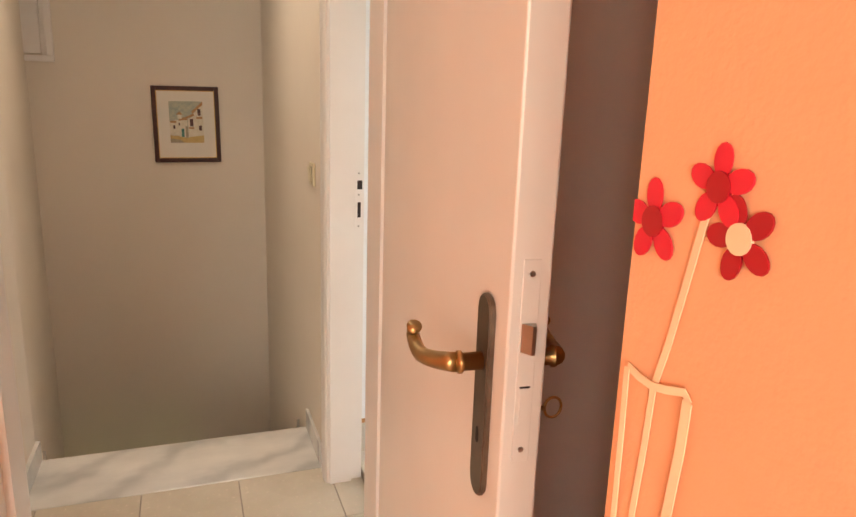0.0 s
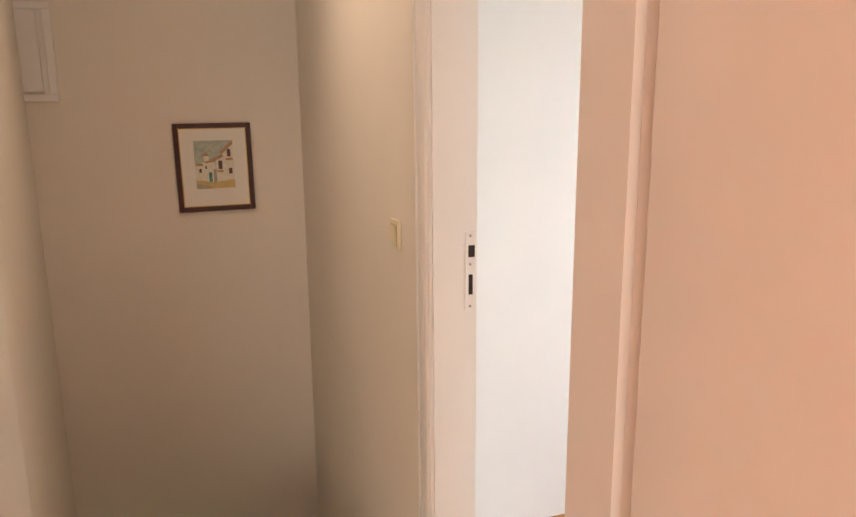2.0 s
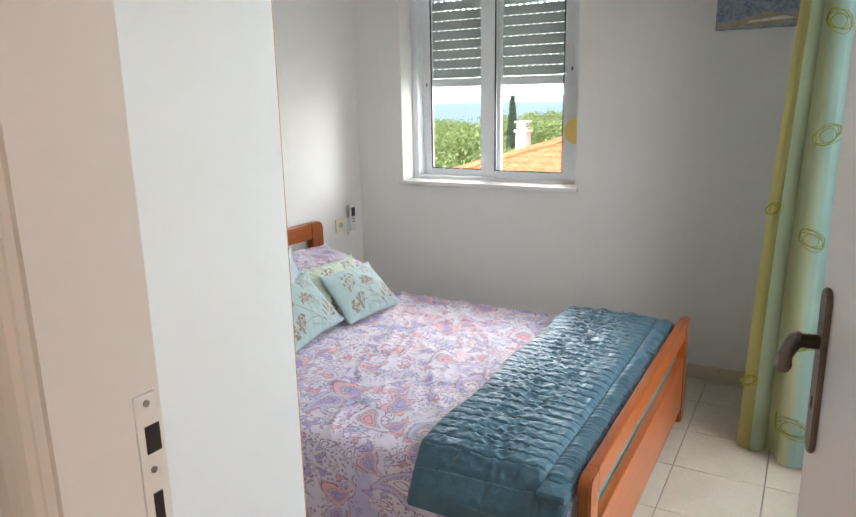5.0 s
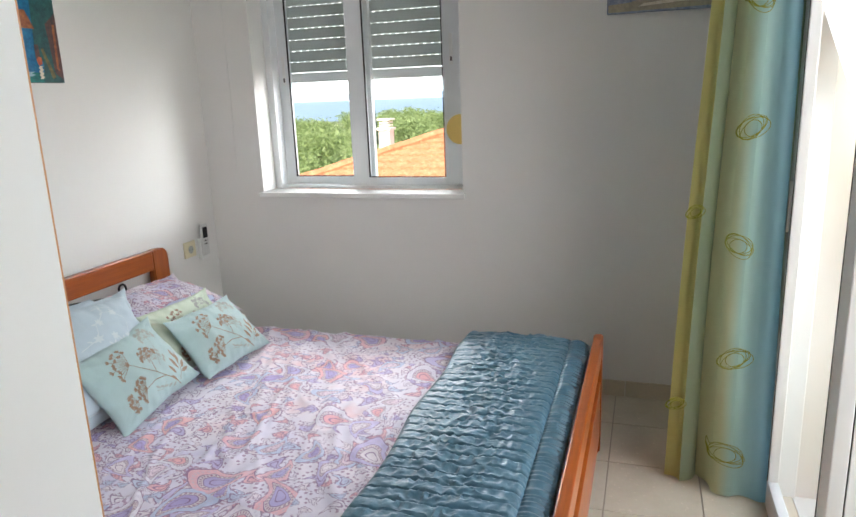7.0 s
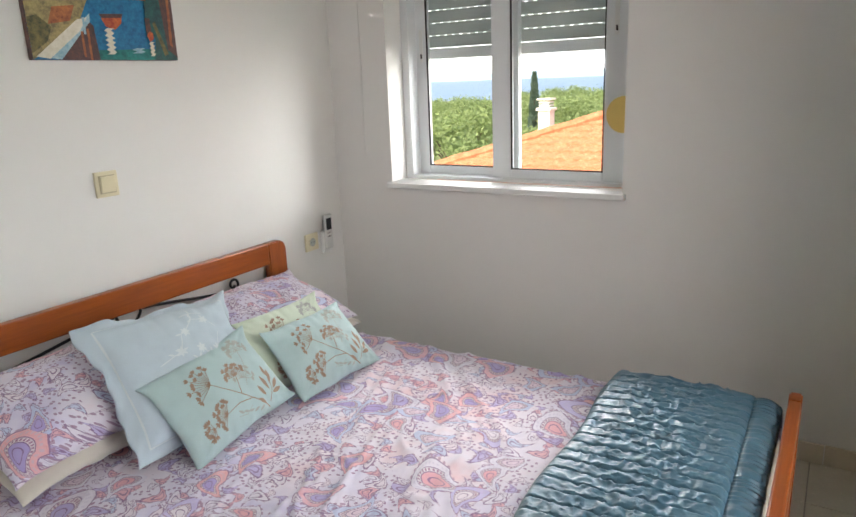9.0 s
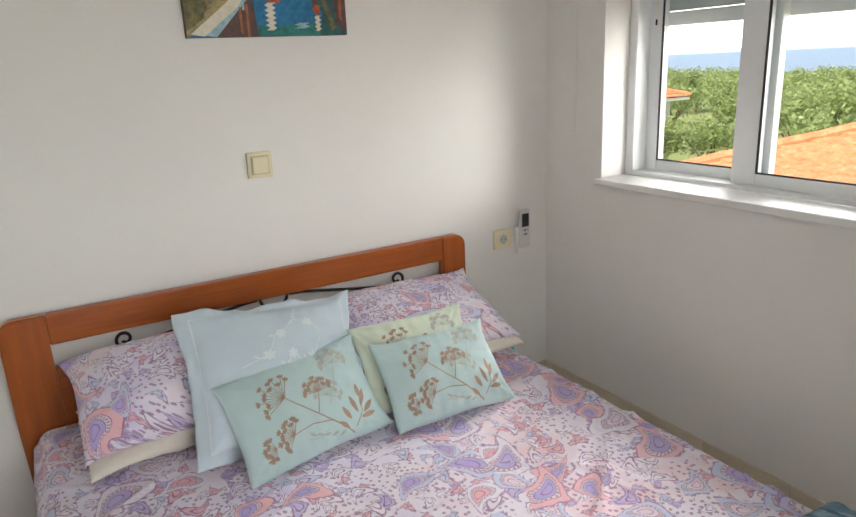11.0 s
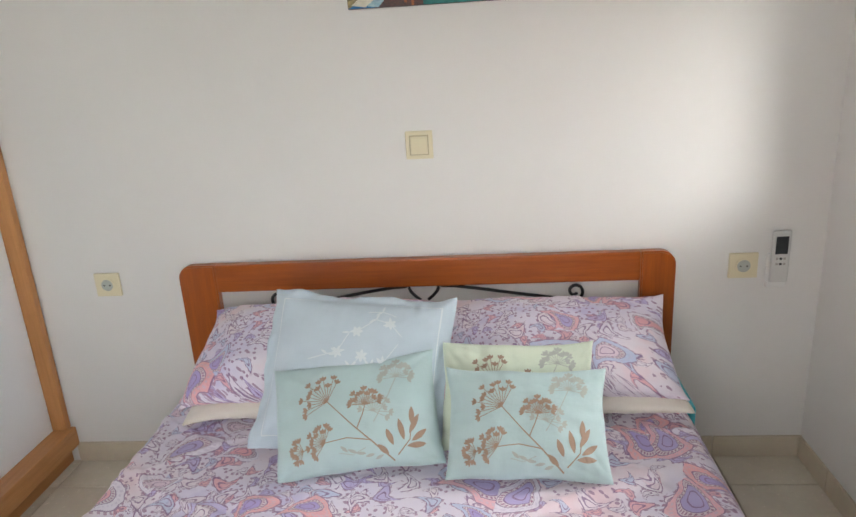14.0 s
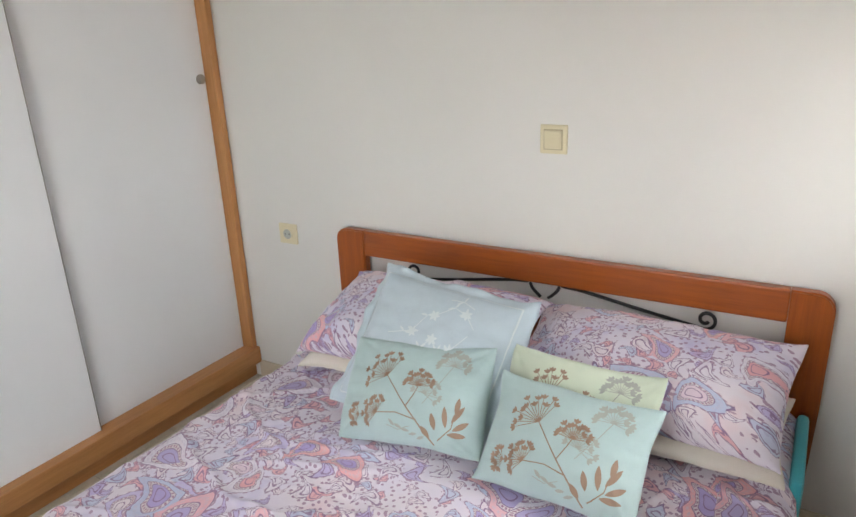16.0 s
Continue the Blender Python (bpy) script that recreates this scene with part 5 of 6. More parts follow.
pm = Matrix(((0.185, 0, 0, -0.093), (0, 0, -1, -0.0092), (0, 0.236, 0, -0.104), (0, 0, 0, 1)))
patches(bm, [
    (0, rect(0, 0, 1, 1)), (2, rect(0, 0, 1, 0.20)), (1, [(0, 0.18), (0.30, 0.16), (0.30, 0.55), (0.16, 0.55), (0.0, 0.50)]),
    (1, [(0.28, 0.15), (0.52, 0.12), (0.52, 0.56), (0.28, 0.53)]), (3, [(0.26, 0.53), (0.54, 0.56), (0.50, 0.62), (0.30, 0.60)]),
    (1, [(0.54, 0.13), (0.72, 0.16), (0.72, 0.64), (0.54, 0.58)]), (1, [(0.70, 0.15), (1.0, 0.18), (1.0, 0.93), (0.70, 0.70)]),
    (3, [(0.68, 0.70), (1.0, 0.92), (1.0, 1.0), (0.66, 0.76)]), (3, [(0.50, 0.58), (0.74, 0.66), (0.72, 0.71), (0.48, 0.63)]),
    (1, rect(0.24, 0.58, 0.36, 0.68)), (3, [(0.20, 0.68), (0.40, 0.68), (0.30, 0.76)]), (4, rect(0.34, 0.14, 0.42, 0.34)), (6, rect(0.46, 0.12, 0.54, 0.40)),
    (5, rect(0.60, 0.40, 0.70, 0.58)), (5, rect(0.84, 0.66, 0.93, 0.82)), (5, rect(0.86, 0.30, 0.95, 0.42)), (5, rect(0.10, 0.34, 0.16, 0.42)), (5, rect(0.26, 0.42, 0.30, 0.48)), (3, rect(0.56, 0.34, 0.72, 0.38)), (3, rect(0.80, 0.58, 0.98, 0.63)),
    (3, rect(0.02, 0.48, 0.20, 0.53)), (6, [(0.0, 0.0), (0.4, 0.0), (0.3, 0.07), (0.0, 0.10)])], pm)
part("painting", bm, [P_SKY, P_WHITE, P_OCHRE, P_ROOF, P_TEAL, P_DARK, P_SHADE], fp_, "village street with a bell tower, painted")

# canal painting above the bed
cp = thing("canvas_painting", "unframed oil painting of a blue canal with boats and bridge", "painting", at=(2.540, 4.48, 1.733))
part("canvas", boxes((-0.256, 0.256, -0.022, -0.0005, -0.212, 0.212), bevel=0.002), P_DARK, cp)
bm = bmesh.new()
cm = Matrix(((0.510, 0, 0, -0.255), (0, 0, -1, -0.0223), (0, 0.422, 0, -0.211), (0, 0, 0, 1)))
zig = lambda u, v0, v1, w, n: [(u + w * (1 if k % 2 else 0.35), v0 + (v1 - v0) * k / n) for k in range(n + 1)] + [(u - w * (1 if k % 2 else 0.3), v1 - (v1 - v0) * k / n) for k in range(n + 1)]  # noqa: E731
patches(bm, [
    (0, rect(0, 0, 1, 1)), (6, [(0.41, 0.0), (0.97, 0.0), (0.90, 0.09), (0.42, 0.07)]), (3, rect(0, 0.78, 1, 1)),
    (2, [(0, 0.0), (0.05, 0.03), (0.32, 0.27), (0.40, 0.45), (0.40, 0.80), (0, 0.9)]), (7, [(0.0, 0.04), (0.10, 0.12), (0.14, 0.22), (0.06, 0.30), (0.0, 0.28)]), (5, [(0.12, 0.24), (0.26, 0.27), (0.30, 0.38), (0.16, 0.36)]),
    (7, [(0.0, 0.42), (0.2, 0.44), (0.34, 0.58), (0.2, 0.70), (0, 0.68)]), (4, rect(0.05, 0.50, 0.11, 0.66)), (4, rect(0.19, 0.52, 0.25, 0.66)),
    (3, [(0.15, 0.0), (0.42, 0.0), (0.405, 0.24), (0.36, 0.30)]), (8, [(0.11, 0.01), (0.17, 0.0), (0.385, 0.27), (0.39, 0.33), (0.30, 0.24)]), (4, [(0.02, 0.02), (0.10, 0.005), (0.31, 0.20), (0.37, 0.30), (0.30, 0.28)]),
    (5, rect(0.315, 0.02, 0.330, 0.20)), (5, rect(0.355, 0.0, 0.370, 0.22)), (8, rect(0.335, 0.18, 0.35, 0.30)),
    (9, [(0.46, 0.30), (0.49, 0.24), (0.55, 0.22), (0.60, 0.27), (0.61, 0.33)]), (3, [(0.45, 0.33), (0.62, 0.34), (0.60, 0.31), (0.47, 0.30)]), (4, zig(0.505, 0.04, 0.23, 0.035, 11)),
    (1, [(0.82, 0.0), (1, 0), (1, 1), (0.80, 0.85), (0.78, 0.30), (0.84, 0.16)]), (7, [(0.90, 0.03), (0.93, 0.05), (0.85, 0.30), (0.83, 0.28)]), (3, [(0.93, 0.08), (1, 0.02), (1, 0.6), (0.90, 0.5)]), (5, [(0.95, 0.12), (0.97, 0.10), (0.98, 0.5), (0.96, 0.5)]),
    (3, [(0.775, 0.2), (0.815, 0.2), (0.81, 0.32), (0.775, 0.32)]), (9, [(0.775, 0.19), (0.795, 0.14), (0.825, 0.16), (0.825, 0.21), (0.80, 0.22)]), (4, zig(0.805, 0.03, 0.14, 0.022, 7)),
    (8, zig(0.70, 0.05, 0.09, 0.05, 3)), (5, [(0.42, 0.45), (0.80, 0.45), (0.74, 0.60), (0.50, 0.60)])], cm)
part("painting", bm, [P_BLUE, P_DEEP, P_STONE, P_DARK, P_WHITE, P_RUST, P_GREEN, P_OLIVE, P_PALE, P_RED], cp, "blue canal with boats, painted")

# small seascape on the window wall
sp_ = thing("canvas_painting", "small unframed grey-blue seascape on the window wall", "painting", at=(3.67, 2.28, 1.864))
part("canvas", boxes((-0.022, -0.0005, -0.20, 0.20, -0.15, 0.15), bevel=0.002), P_SEA, sp_)
bm = bmesh.new()
sm_ = Matrix(((0, 0, -1, -0.0223), (-0.39, 0, 0, 0.195), (0, 0.29, 0, -0.145), (0, 0, 0, 1)))
patches(bm, [(0, rect(0, 0, 1, 1)), (1, [(0, 0.0), (1, 0.02), (1, 0.12), (0.5, 0.22), (0.2, 0.12), (0, 0.10)]), (2, [(0.3, 0.06), (0.8, 0.10), (0.7, 0.14), (0.35, 0.10)]), (1, [(0, 0.45), (1, 0.5), (1, 0.62), (0, 0.55)])], sm_)
part("painting", bm, [P_SEA, P_SHADE, P_WHITE], sp_, "waves on a beach, painted")

# meter cupboard on the stairwell's end wall
mc = thing("meter_box", "white wall box with a hinged door above the stairs", "meter box", at=(-0.768, 4.6145, 1.735))
part("frame", boxes((-0.21, 0.21, -0.022, 0.0, -0.215, -0.185), (-0.21, 0.21, -0.022, 0.0, 0.185, 0.215), (-0.21, -0.175, -0.022, 0.0, -0.185, 0.185), (0.175, 0.21, -0.022, 0.0, -0.185, 0.185), bevel=0.003), M_DOOR, mc)
md = part("door", boxes((-0.173, 0.150, -0.018, -0.004, -0.175, 0.183), bevel=0.002), M_DOOR, mc)
part("inner_rim", boxes((0.152, 0.174, -0.012, -0.003, -0.184, 0.184)), M_DOOR, mc)
for zz in (-0.02, 0.02):
    bm = bmesh.new()
    tube(bm, [(0.152, -0.020, 0.06 + zz - 0.017), (0.152, -0.020, 0.06 + zz + 0.017)], 0.006, 10)
    part("hinge", bm, M_DOOR, md)

# ---- curtain beside the balcony door ----
ct = thing("curtain", "sheer yellow, green and blue curtain gathered at the balcony door", "curtain", at=(2.95, 2.03, 0))
# the green also carries the shadow of the turned-in folds
C_Y, C_G_SHADE = curtain_mat("yellow_voile", (0.66, 0.62, 0.26)), curtain_mat("green_shade_voile", (0.42, 0.52, 0.38))
C_K = curtain_mat("olive_loops", (0.40, 0.40, 0.05))
plan = [((3.06, 2.170), (2.985, 2.205), 0), ((2.985, 2.205), (2.955, 2.165), 0), ((2.955, 2.165), (3.01, 2.120), 1), ((3.01, 2.120), (2.925, 2.085), 3), ((2.925, 2.085), (2.90, 2.035), 2), ((2.90, 2.035), (2.905, 1.985), 3), ((2.905, 1.985), (2.90, 1.935), 4), ((2.90, 1.935), (2.95, 1.920), 5)]
C_S = curtain_mat("striped_voile", (0.5, 0.7, 0.7), [(0.075, (0.70, 0.72, 0.44)), (0.045, (0.74, 0.76, 0.50)), (0.015, (0.50, 0.72, 0.66)), (-0.03, (0.46, 0.74, 0.80)), (-0.06, (0.40, 0.70, 0.84)), (-0.095, (0.26, 0.56, 0.82))])
cols = [C_Y, C_G_SHADE, C_S, C_S, C_S, C_G_SHADE]


def hang(px, py, z, k):
    """A little sway and flare with height."""
    f = 1.08 - 0.19 * z
    cx, cy = 2.97, 2.03
    return Vector((cx + (px - cx) * f + 0.008 * math.sin(z * 3.1 + k) - 2.95, cy + (py - cy) * f + 0.006 * math.sin(z * 2.3 + 2 * k) - 2.03, z))


for k, (a0, a1, mi) in enumerate(plan):
    bm = bmesh.new()
    v0 = Vector((*a0, 0))
    v1 = Vector((*a1, 0))
    nrm = Vector((-(v1 - v0).y, (v1 - v0).x, 0)).normalized()

    def sheet(u, v, v0=v0, v1=v1, nrm=nrm, k=k):
        p = v0.lerp(v1, u) + nrm * 0.012 * math.sin(math.pi * u) * (1 if k % 2 else -1)
        return hang(p.x, p.y, BZ + 0.010 + 2.29 * v, 0.0)
    smooth_grid(bm, 8, 40, sheet)
    part("fold", bm, cols[mi], ct, "", True)
for (yc, zc, s, lean) in ((2.065, 1.66, 1.0, -0.6), (2.050, 1.29, 1.0, 0.55), (2.060, 0.925, 0.95, -0.7), (2.045, 0.545, 1.0, 0.5), (2.055, 0.205, 1.1, -0.5), (2.185, 1.02, 0.6, 0.6), (2.19, 0.34, 0.6, 0.5)):
    bm = bmesh.new()
    for j in range(5):
        pts = []
        ra, rb, tl = s * (0.050 - 0.003 * j), s * (0.030 - 0.004 * (j % 3)), lean + (0.22 * (j - 1) if j < 4 else -1.3)
        for q in range(29):
            a = 2 * math.pi * q / 28
            k1, k2 = ra * math.cos(a) * (0.6 if j == 4 else 1), rb * math.sin(a) + 0.006 * (j % 2)
            yy, zz = yc - (k1 * math.cos(tl) - k2 * math.sin(tl)), zc + k1 * math.sin(tl) + k2 * math.cos(tl)
            # stay on the side of the folds that faces the room
            xw = 2.885 if yy < 2.10 else 2.95
            pts.append(tuple(hang(xw, yy, zz, 0.0)))
        tube(bm, pts, 0.0011, 5, False)
    part("loop_print", bm, C_K, ct, "olive scribbled loops")

ct.location, ct.scale = (2.975, 1.982, 0), (1.0, 1.16, 1)

rc.scale = (1.2, 1.0, 1.2)

# ---- painted flowers on the orange wall ----
fl = tagged(new("wall_flowers"), "red flowers and a pale vase outline painted on the orange wall", "wall painting")
fl.location = Vector((0.3345, 0.5135, 1.332)) + NOOK


def flower(cy, cz, r, petals, start, mat, centre):
    bm = bmesh.new()
    for k in range(petals):
        a = start + 2 * math.pi * k / petals
        pts = [(cy + math.cos(a) * r * 0.60 + r * (0.40 * math.cos(b) * math.cos(a) - 0.28 * math.sin(b) * math.sin(a)), cz + math.sin(a) * r * 0.60 + r * (0.40 * math.cos(b) * math.sin(a) + 0.28 * math.sin(b) * math.cos(a))) for b in (2 * math.pi * j / 14 for j in range(14))]
        prism(bm, pts, 0.0006, 0.0012 + 0.0001 * k, Matrix(((0, 0, -1, 0), (-1, 0, 0, 0), (0, 1, 0, 0), (0, 0, 0, 1))))
    part("petals", bm, mat, fl)
    bm = bmesh.new()
    prism(bm, [(cy + r * 0.36 * math.cos(b), cz + r * 0.36 * math.sin(b)) for b in (2 * math.pi * j / 16 for j in range(16))], 0.0006, 0.0022, Matrix(((0, 0, -1, 0), (-1, 0, 0, 0), (0, 1, 0, 0), (0, 0, 0, 1))))
    part("flower_centre", bm, centre, fl)
    return None


flower(-0.017, 0.023, 0.0165, 5, math.pi / 2, M_RED, M_CRIM)
flower(-0.004, 0.006, 0.0165, 5, math.pi / 2 + 0.35, M_CRIM, M_PALE)
flower(-0.052, 0.004, 0.0185, 5, math.pi / 2 + 0.1, M_RED, M_CRIM)
for ob in [o for o in fl.children if o.name.startswith("petals")]:
    b4 = bmesh.new()
    b4.from_mesh(ob.data)
    bmesh.ops.bisect_plane(b4, geom=b4.verts[:] + b4.edges[:] + b4.faces[:], plane_co=(0, 0.066, 0), plane_no=(0, 1, 0), clear_outer=True)
    b4.to_mesh(ob.data)
    b4.free()


def wall_stroke(name, pts, w, lift=0.0):
    bm = bmesh.new()
    prev = None
    for k, (y, z) in enumerate(pts):
        y2, z2 = pts[min(k + 1, len(pts) - 1)]
        y1, z1 = pts[max(k - 1, 0)]
        d = Vector((y2 - y1, z2 - z1)).normalized()
        o = Vector((-d.y, d.x)) * w / 2
        q = [bm.verts.new((-0.0005 - lift - e, y + s * o.x - 0.52, z + s * o.y - 1.33)) for s in (1, -1) for e in (0.0, 0.0006)]
        if prev:
            for a, b in ((0, 1), (1, 3), (3, 2), (2, 0)):
                bm.faces.new((prev[a], prev[b], q[b], q[a]))
        prev = q
    return part(name, bm, M_PALE, fl, "pale painted line")


wall_stroke("stem", [(0.5425, 1.341), (0.549, 1.31), (0.5545, 1.285), (0.5605, 1.263), (0.562, 1.235), (0.565, 1.199), (0.566, 1.10)], 0.0036)
wall_stroke("vase_rim", [(0.578, 1.2665), (0.570, 1.2645), (0.561, 1.2640), (0.552, 1.266), (0.541, 1.2695), (0.5375, 1.266)], 0.0036, 0.0008)
wall_stroke("vase_side", [(0.5775, 1.266), (0.5765, 1.23), (0.576, 1.19), (0.576, 1.10)], 0.0036, 0.0016)
wall_stroke("vase_side", [(0.5378, 1.267), (0.5385, 1.245), (0.5415, 1.213), (0.545, 1.10)], 0.0052, 0.0016)

# ---- outside ----
M_GROUND = plain("dry_grass_ground", (0.16, 0.19, 0.07), 0.9, 0.35, 0.15, 3, 0.2)
m_, nt_, b_ = material("terracotta_roof")
gi_ = noise_node(nt_, 9.0, 3, 0.7)
r_ = ramp(nt_, gi_.outputs["Fac"], [(0.3, (0.40, 0.13, 0.06)), (0.55, (0.54, 0.20, 0.10)), (0.75, (0.60, 0.29, 0.17))])
nt_.links.new(r_.outputs[0], b_.inputs["Base Color"])
b_.inputs["Roughness"].default_value = 0.85
M_TERRA = m_
M_RENDER = plain("white_house_render", (0.78, 0.76, 0.71), 0.85, 0.05, 1.2, 60, 0.2)
M_SHUTTER = plain("brown_shutters", (0.20, 0.11, 0.06), 0.6, 0.1)
M_LEAF = foliage("olive_leaves", (0.20, 0.27, 0.10), (0.36, 0.44, 0.20))
M_CYP = foliage("cypress_leaves", (0.09, 0.14, 0.11), (0.14, 0.20, 0.15))
M_BARK = plain("bark", (0.11, 0.08, 0.055), 0.9, 0.3, 8, 40, 0.6)
# blue of the hills is distance haze painted into the base colour
M_HILL = plain("haze_tinted_hills", (0.34, 0.46, 0.62), 1.0, 0.06, 0.004, 0.05, 0.0)

# assumed sea over the far ground; its pale blue paints the distance haze
M_SEA = plain("haze_tinted_sea", (0.17, 0.25, 0.36), 1.0, 0.04, 0.01, 0.2, 0.02)
GZ = -3.4
bm = bmesh.new()
smooth_grid(bm, 12, 12, lambda u, v: Vector((140 + 1900 * u, -1500 + 4000 * v, GZ + 0.05)))
structure("water", bm, M_SEA, "assumed sea beyond the trees, distance haze put into its pale blue", "sea")
bm = bmesh.new()
smooth_grid(bm, 41, 41, lambda u, v: Vector((-1800 + 3800 * u, -1900 + 3800 * v, GZ)))
structure("ground", bm, M_GROUND, "dry grass ground around the house", "ground")
bm = bmesh.new()
smooth_grid(bm, 90, 4, lambda u, v: Vector((1500 - 250 * abs(u - 0.4), -900 + 3000 * u, GZ + (v * 0.45 * (26 + 22 * noise.noise(Vector((u * 7, 0, 0))) + 14 * noise.noise(Vector((u * 23, 1, 0))))))))
structure("backdrop", bm, M_HILL, "hills on the horizon, blue distance haze put into their colour", "hills", True)
# self-lit sheet added behind the hills to whiten the low sky
M_SKY_GLOW, nt_, b_ = material("sky_glow")
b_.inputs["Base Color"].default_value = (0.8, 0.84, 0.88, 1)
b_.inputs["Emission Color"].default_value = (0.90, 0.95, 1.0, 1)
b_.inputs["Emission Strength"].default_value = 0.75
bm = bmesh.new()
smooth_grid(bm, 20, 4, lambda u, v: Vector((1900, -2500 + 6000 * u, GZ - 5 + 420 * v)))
structure("backdrop_sky", bm, M_SKY_GLOW, "glowing sheet that whitens the sky low over the horizon", "sky", True)


def roof_slope(bm, p00, p10, p01, p11, nu, nv, amp=0.035):
    """A tiled slope: p00-p10 along the eaves, p01-p11 along the ridge; barrel rows with a step at each course."""
    p00, p10, p01, p11 = map(Vector, (p00, p10, p01, p11))
    n = (p10 - p00).cross(p01 - p00).normalized()
    if n.z < 0:
        n = -n
    width = (p10 - p00).length
    rise = max((p01 - p00).length, (p11 - p10).length)
    cols_, rows_ = max(2, int(width / 0.23)), max(2, int(rise / 0.38))
    iu, iv = cols_ * 5, rows_ * 2
    grid = []
    for i in range(iu + 1):
        line = []
        for j in range(iv + 1):
            u, v = i / iu, (j // 2 + (0.96 if j % 2 else 0.0)) / rows_ if j < iv else 1.0
            p = p00.lerp(p10, u).lerp(p01.lerp(p11, u), v)
            step = 0.03 * (1 - (j % 2))
            line.append(bm.verts.new(p + n * (amp * abs(math.sin(math.pi * u * cols_)) + step)))
        grid.append(line)
    for i in range(iu):
        for j in range(iv):
            bm.faces.new((grid[i][j], grid[i + 1][j], grid[i + 1][j + 1], grid[i][j + 1]))


def house(label, x0, x1, y0, y1, eave, ridge, overhang=0.45):
    hs = thing("house", label, "house", at=((x0 + x1) / 2, (y0 + y1) / 2, GZ))
    off = Vector((-(x0 + x1) / 2, -(y0 + y1) / 2, -GZ))

    def hp(name, bm, mat, lab="", parent=None):
        bmesh.ops.translate(bm, verts=bm.verts[:], vec=off)
        return part(name, bm, mat, parent or hs, lab)

    hp("wall", boxes((x0, x1, y0, y1, GZ, eave)), M_RENDER, "white rendered walls")
    hp("soffit", boxes((x0 - overhang, x1 + overhang, y0 - overhang, y1 + overhang, eave, eave + 0.10)), M_RENDER)
    a0, a1, b0, b1 = x0 - overhang, x1 + overhang, y0 - overhang, y1 + overhang
    half = min(a1 - a0, b1 - b0) / 2
    e = eave + 0.10
    if (b1 - b0) >= (a1 - a0):
        r0, r1 = ((a0 + a1) / 2, b0 + half, ridge), ((a0 + a1) / 2, b1 - half, ridge)
    else:
        r0, r1 = (a0 + half, (b0 + b1) / 2, ridge), (a1 - half, (b0 + b1) / 2, ridge)
    long_y = (b1 - b0) >= (a1 - a0)
    slopes = [((a0, b1, e), (a0, b0, e), r1 if long_y else r0, r0), ((a1, b0, e), (a1, b1, e), r0 if long_y else r1, r1), ((a0, b0, e), (a1, b0, e), r0, r0 if long_y else r1), ((a1, b1, e), (a0, b1, e), r1, r1 if long_y else r0)]
    for s in slopes:
        bm = bmesh.new()
        roof_slope(bm, *s, 0, 0)
        rf_ = hp("roof_slope", bm, M_TERRA, "terracotta barrel tiles")
        rf_["kind"] = "stuff"
    for s in ((a0, b0), (a0, b1), (a1, b0), (a1, b1)):
        rr = r0 if (abs(s[1] - r0[1]) + abs(s[0] - r0[0])) <= (abs(s[1] - r1[1]) + abs(s[0] - r1[0])) else r1
        bm = bmesh.new()
        tube(bm, [Vector((*s, e)).lerp(Vector(rr), k / 14) + Vector((0, 0, 0.05 + 0.012 * (k % 2))) for k in range(15)], 0.085, 8)
        hp("hip_tiles", bm, M_TERRA)
    bm = bmesh.new()
    tube(bm, [Vector(r0).lerp(Vector(r1), k / 14) + Vector((0, 0, 0.05 + 0.012 * (k % 2))) for k in range(15)], 0.085, 8)
    hp("ridge_tiles", bm, M_TERRA)
    # windows on the face towards the bedroom and on the side face
    for k in range(max(1, int((y1 - y0) / 2.6))):
        yy = y0 + 1.3 + 2.6 * k
        for zz in (GZ + 1.0, eave - 1.9):
            wnd = hp("window", boxes((x0 - 0.03, x0 + 0.02, yy - 0.55, yy + 0.55, zz, zz + 1.25)), M_SHUTTER)
            hp("pane", boxes((x0 - 0.036, x0 - 0.031, yy - 0.46, yy + 0.46, zz + 0.08, zz + 1.17)), M_BLACK, "", wnd)
            hp("sill", boxes((x0 - 0.12, x0 - 0.032, yy - 0.62, yy + 0.62, zz - 0.06, zz)), M_RENDER, "", wnd)
    for k in range(max(1, int((x1 - x0) / 2.6))):
        xx = x0 + 1.3 + 2.6 * k
        wnd = hp("window", boxes((xx - 0.55, xx + 0.55, y0 - 0.03, y0 + 0.02, eave - 1.9, eave - 0.65)), M_SHUTTER)
        hp("pane", boxes((xx - 0.46, xx + 0.46, y0 - 0.036, y0 - 0.031, eave - 1.82, eave - 0.73)), M_BLACK, "", wnd)
    return hs, hp


hs1, hp1 = house("white neighbouring house with a terracotta hip roof and chimney", 9.9, 17.0, -4.5, 8.8, -0.47, 0.9)
CX, CY = 13.2, 7.2
ch = hp1("chimney", boxes((CX - 0.13, CX + 0.13, CY - 0.11, CY + 0.11, -0.5, 0.80), (CX - 0.16, CX + 0.16, CY - 0.14, CY + 0.14, 0.80, 0.85), (CX - 0.12, CX + 0.12, CY - 0.10, CY + 0.10, 0.875, 0.905), (CX - 0.12, CX + 0.12, CY - 0.10, CY + 0.10, 0.93, 0.96), (CX - 0.05, CX + 0.05, CY - 0.05, CY + 0.05, 0.85, 1.0), (CX - 0.15, CX + 0.15, CY - 0.13, CY + 0.13, 0.985, 1.02)), M_RENDER, "white rendered chimney with a louvred cap")
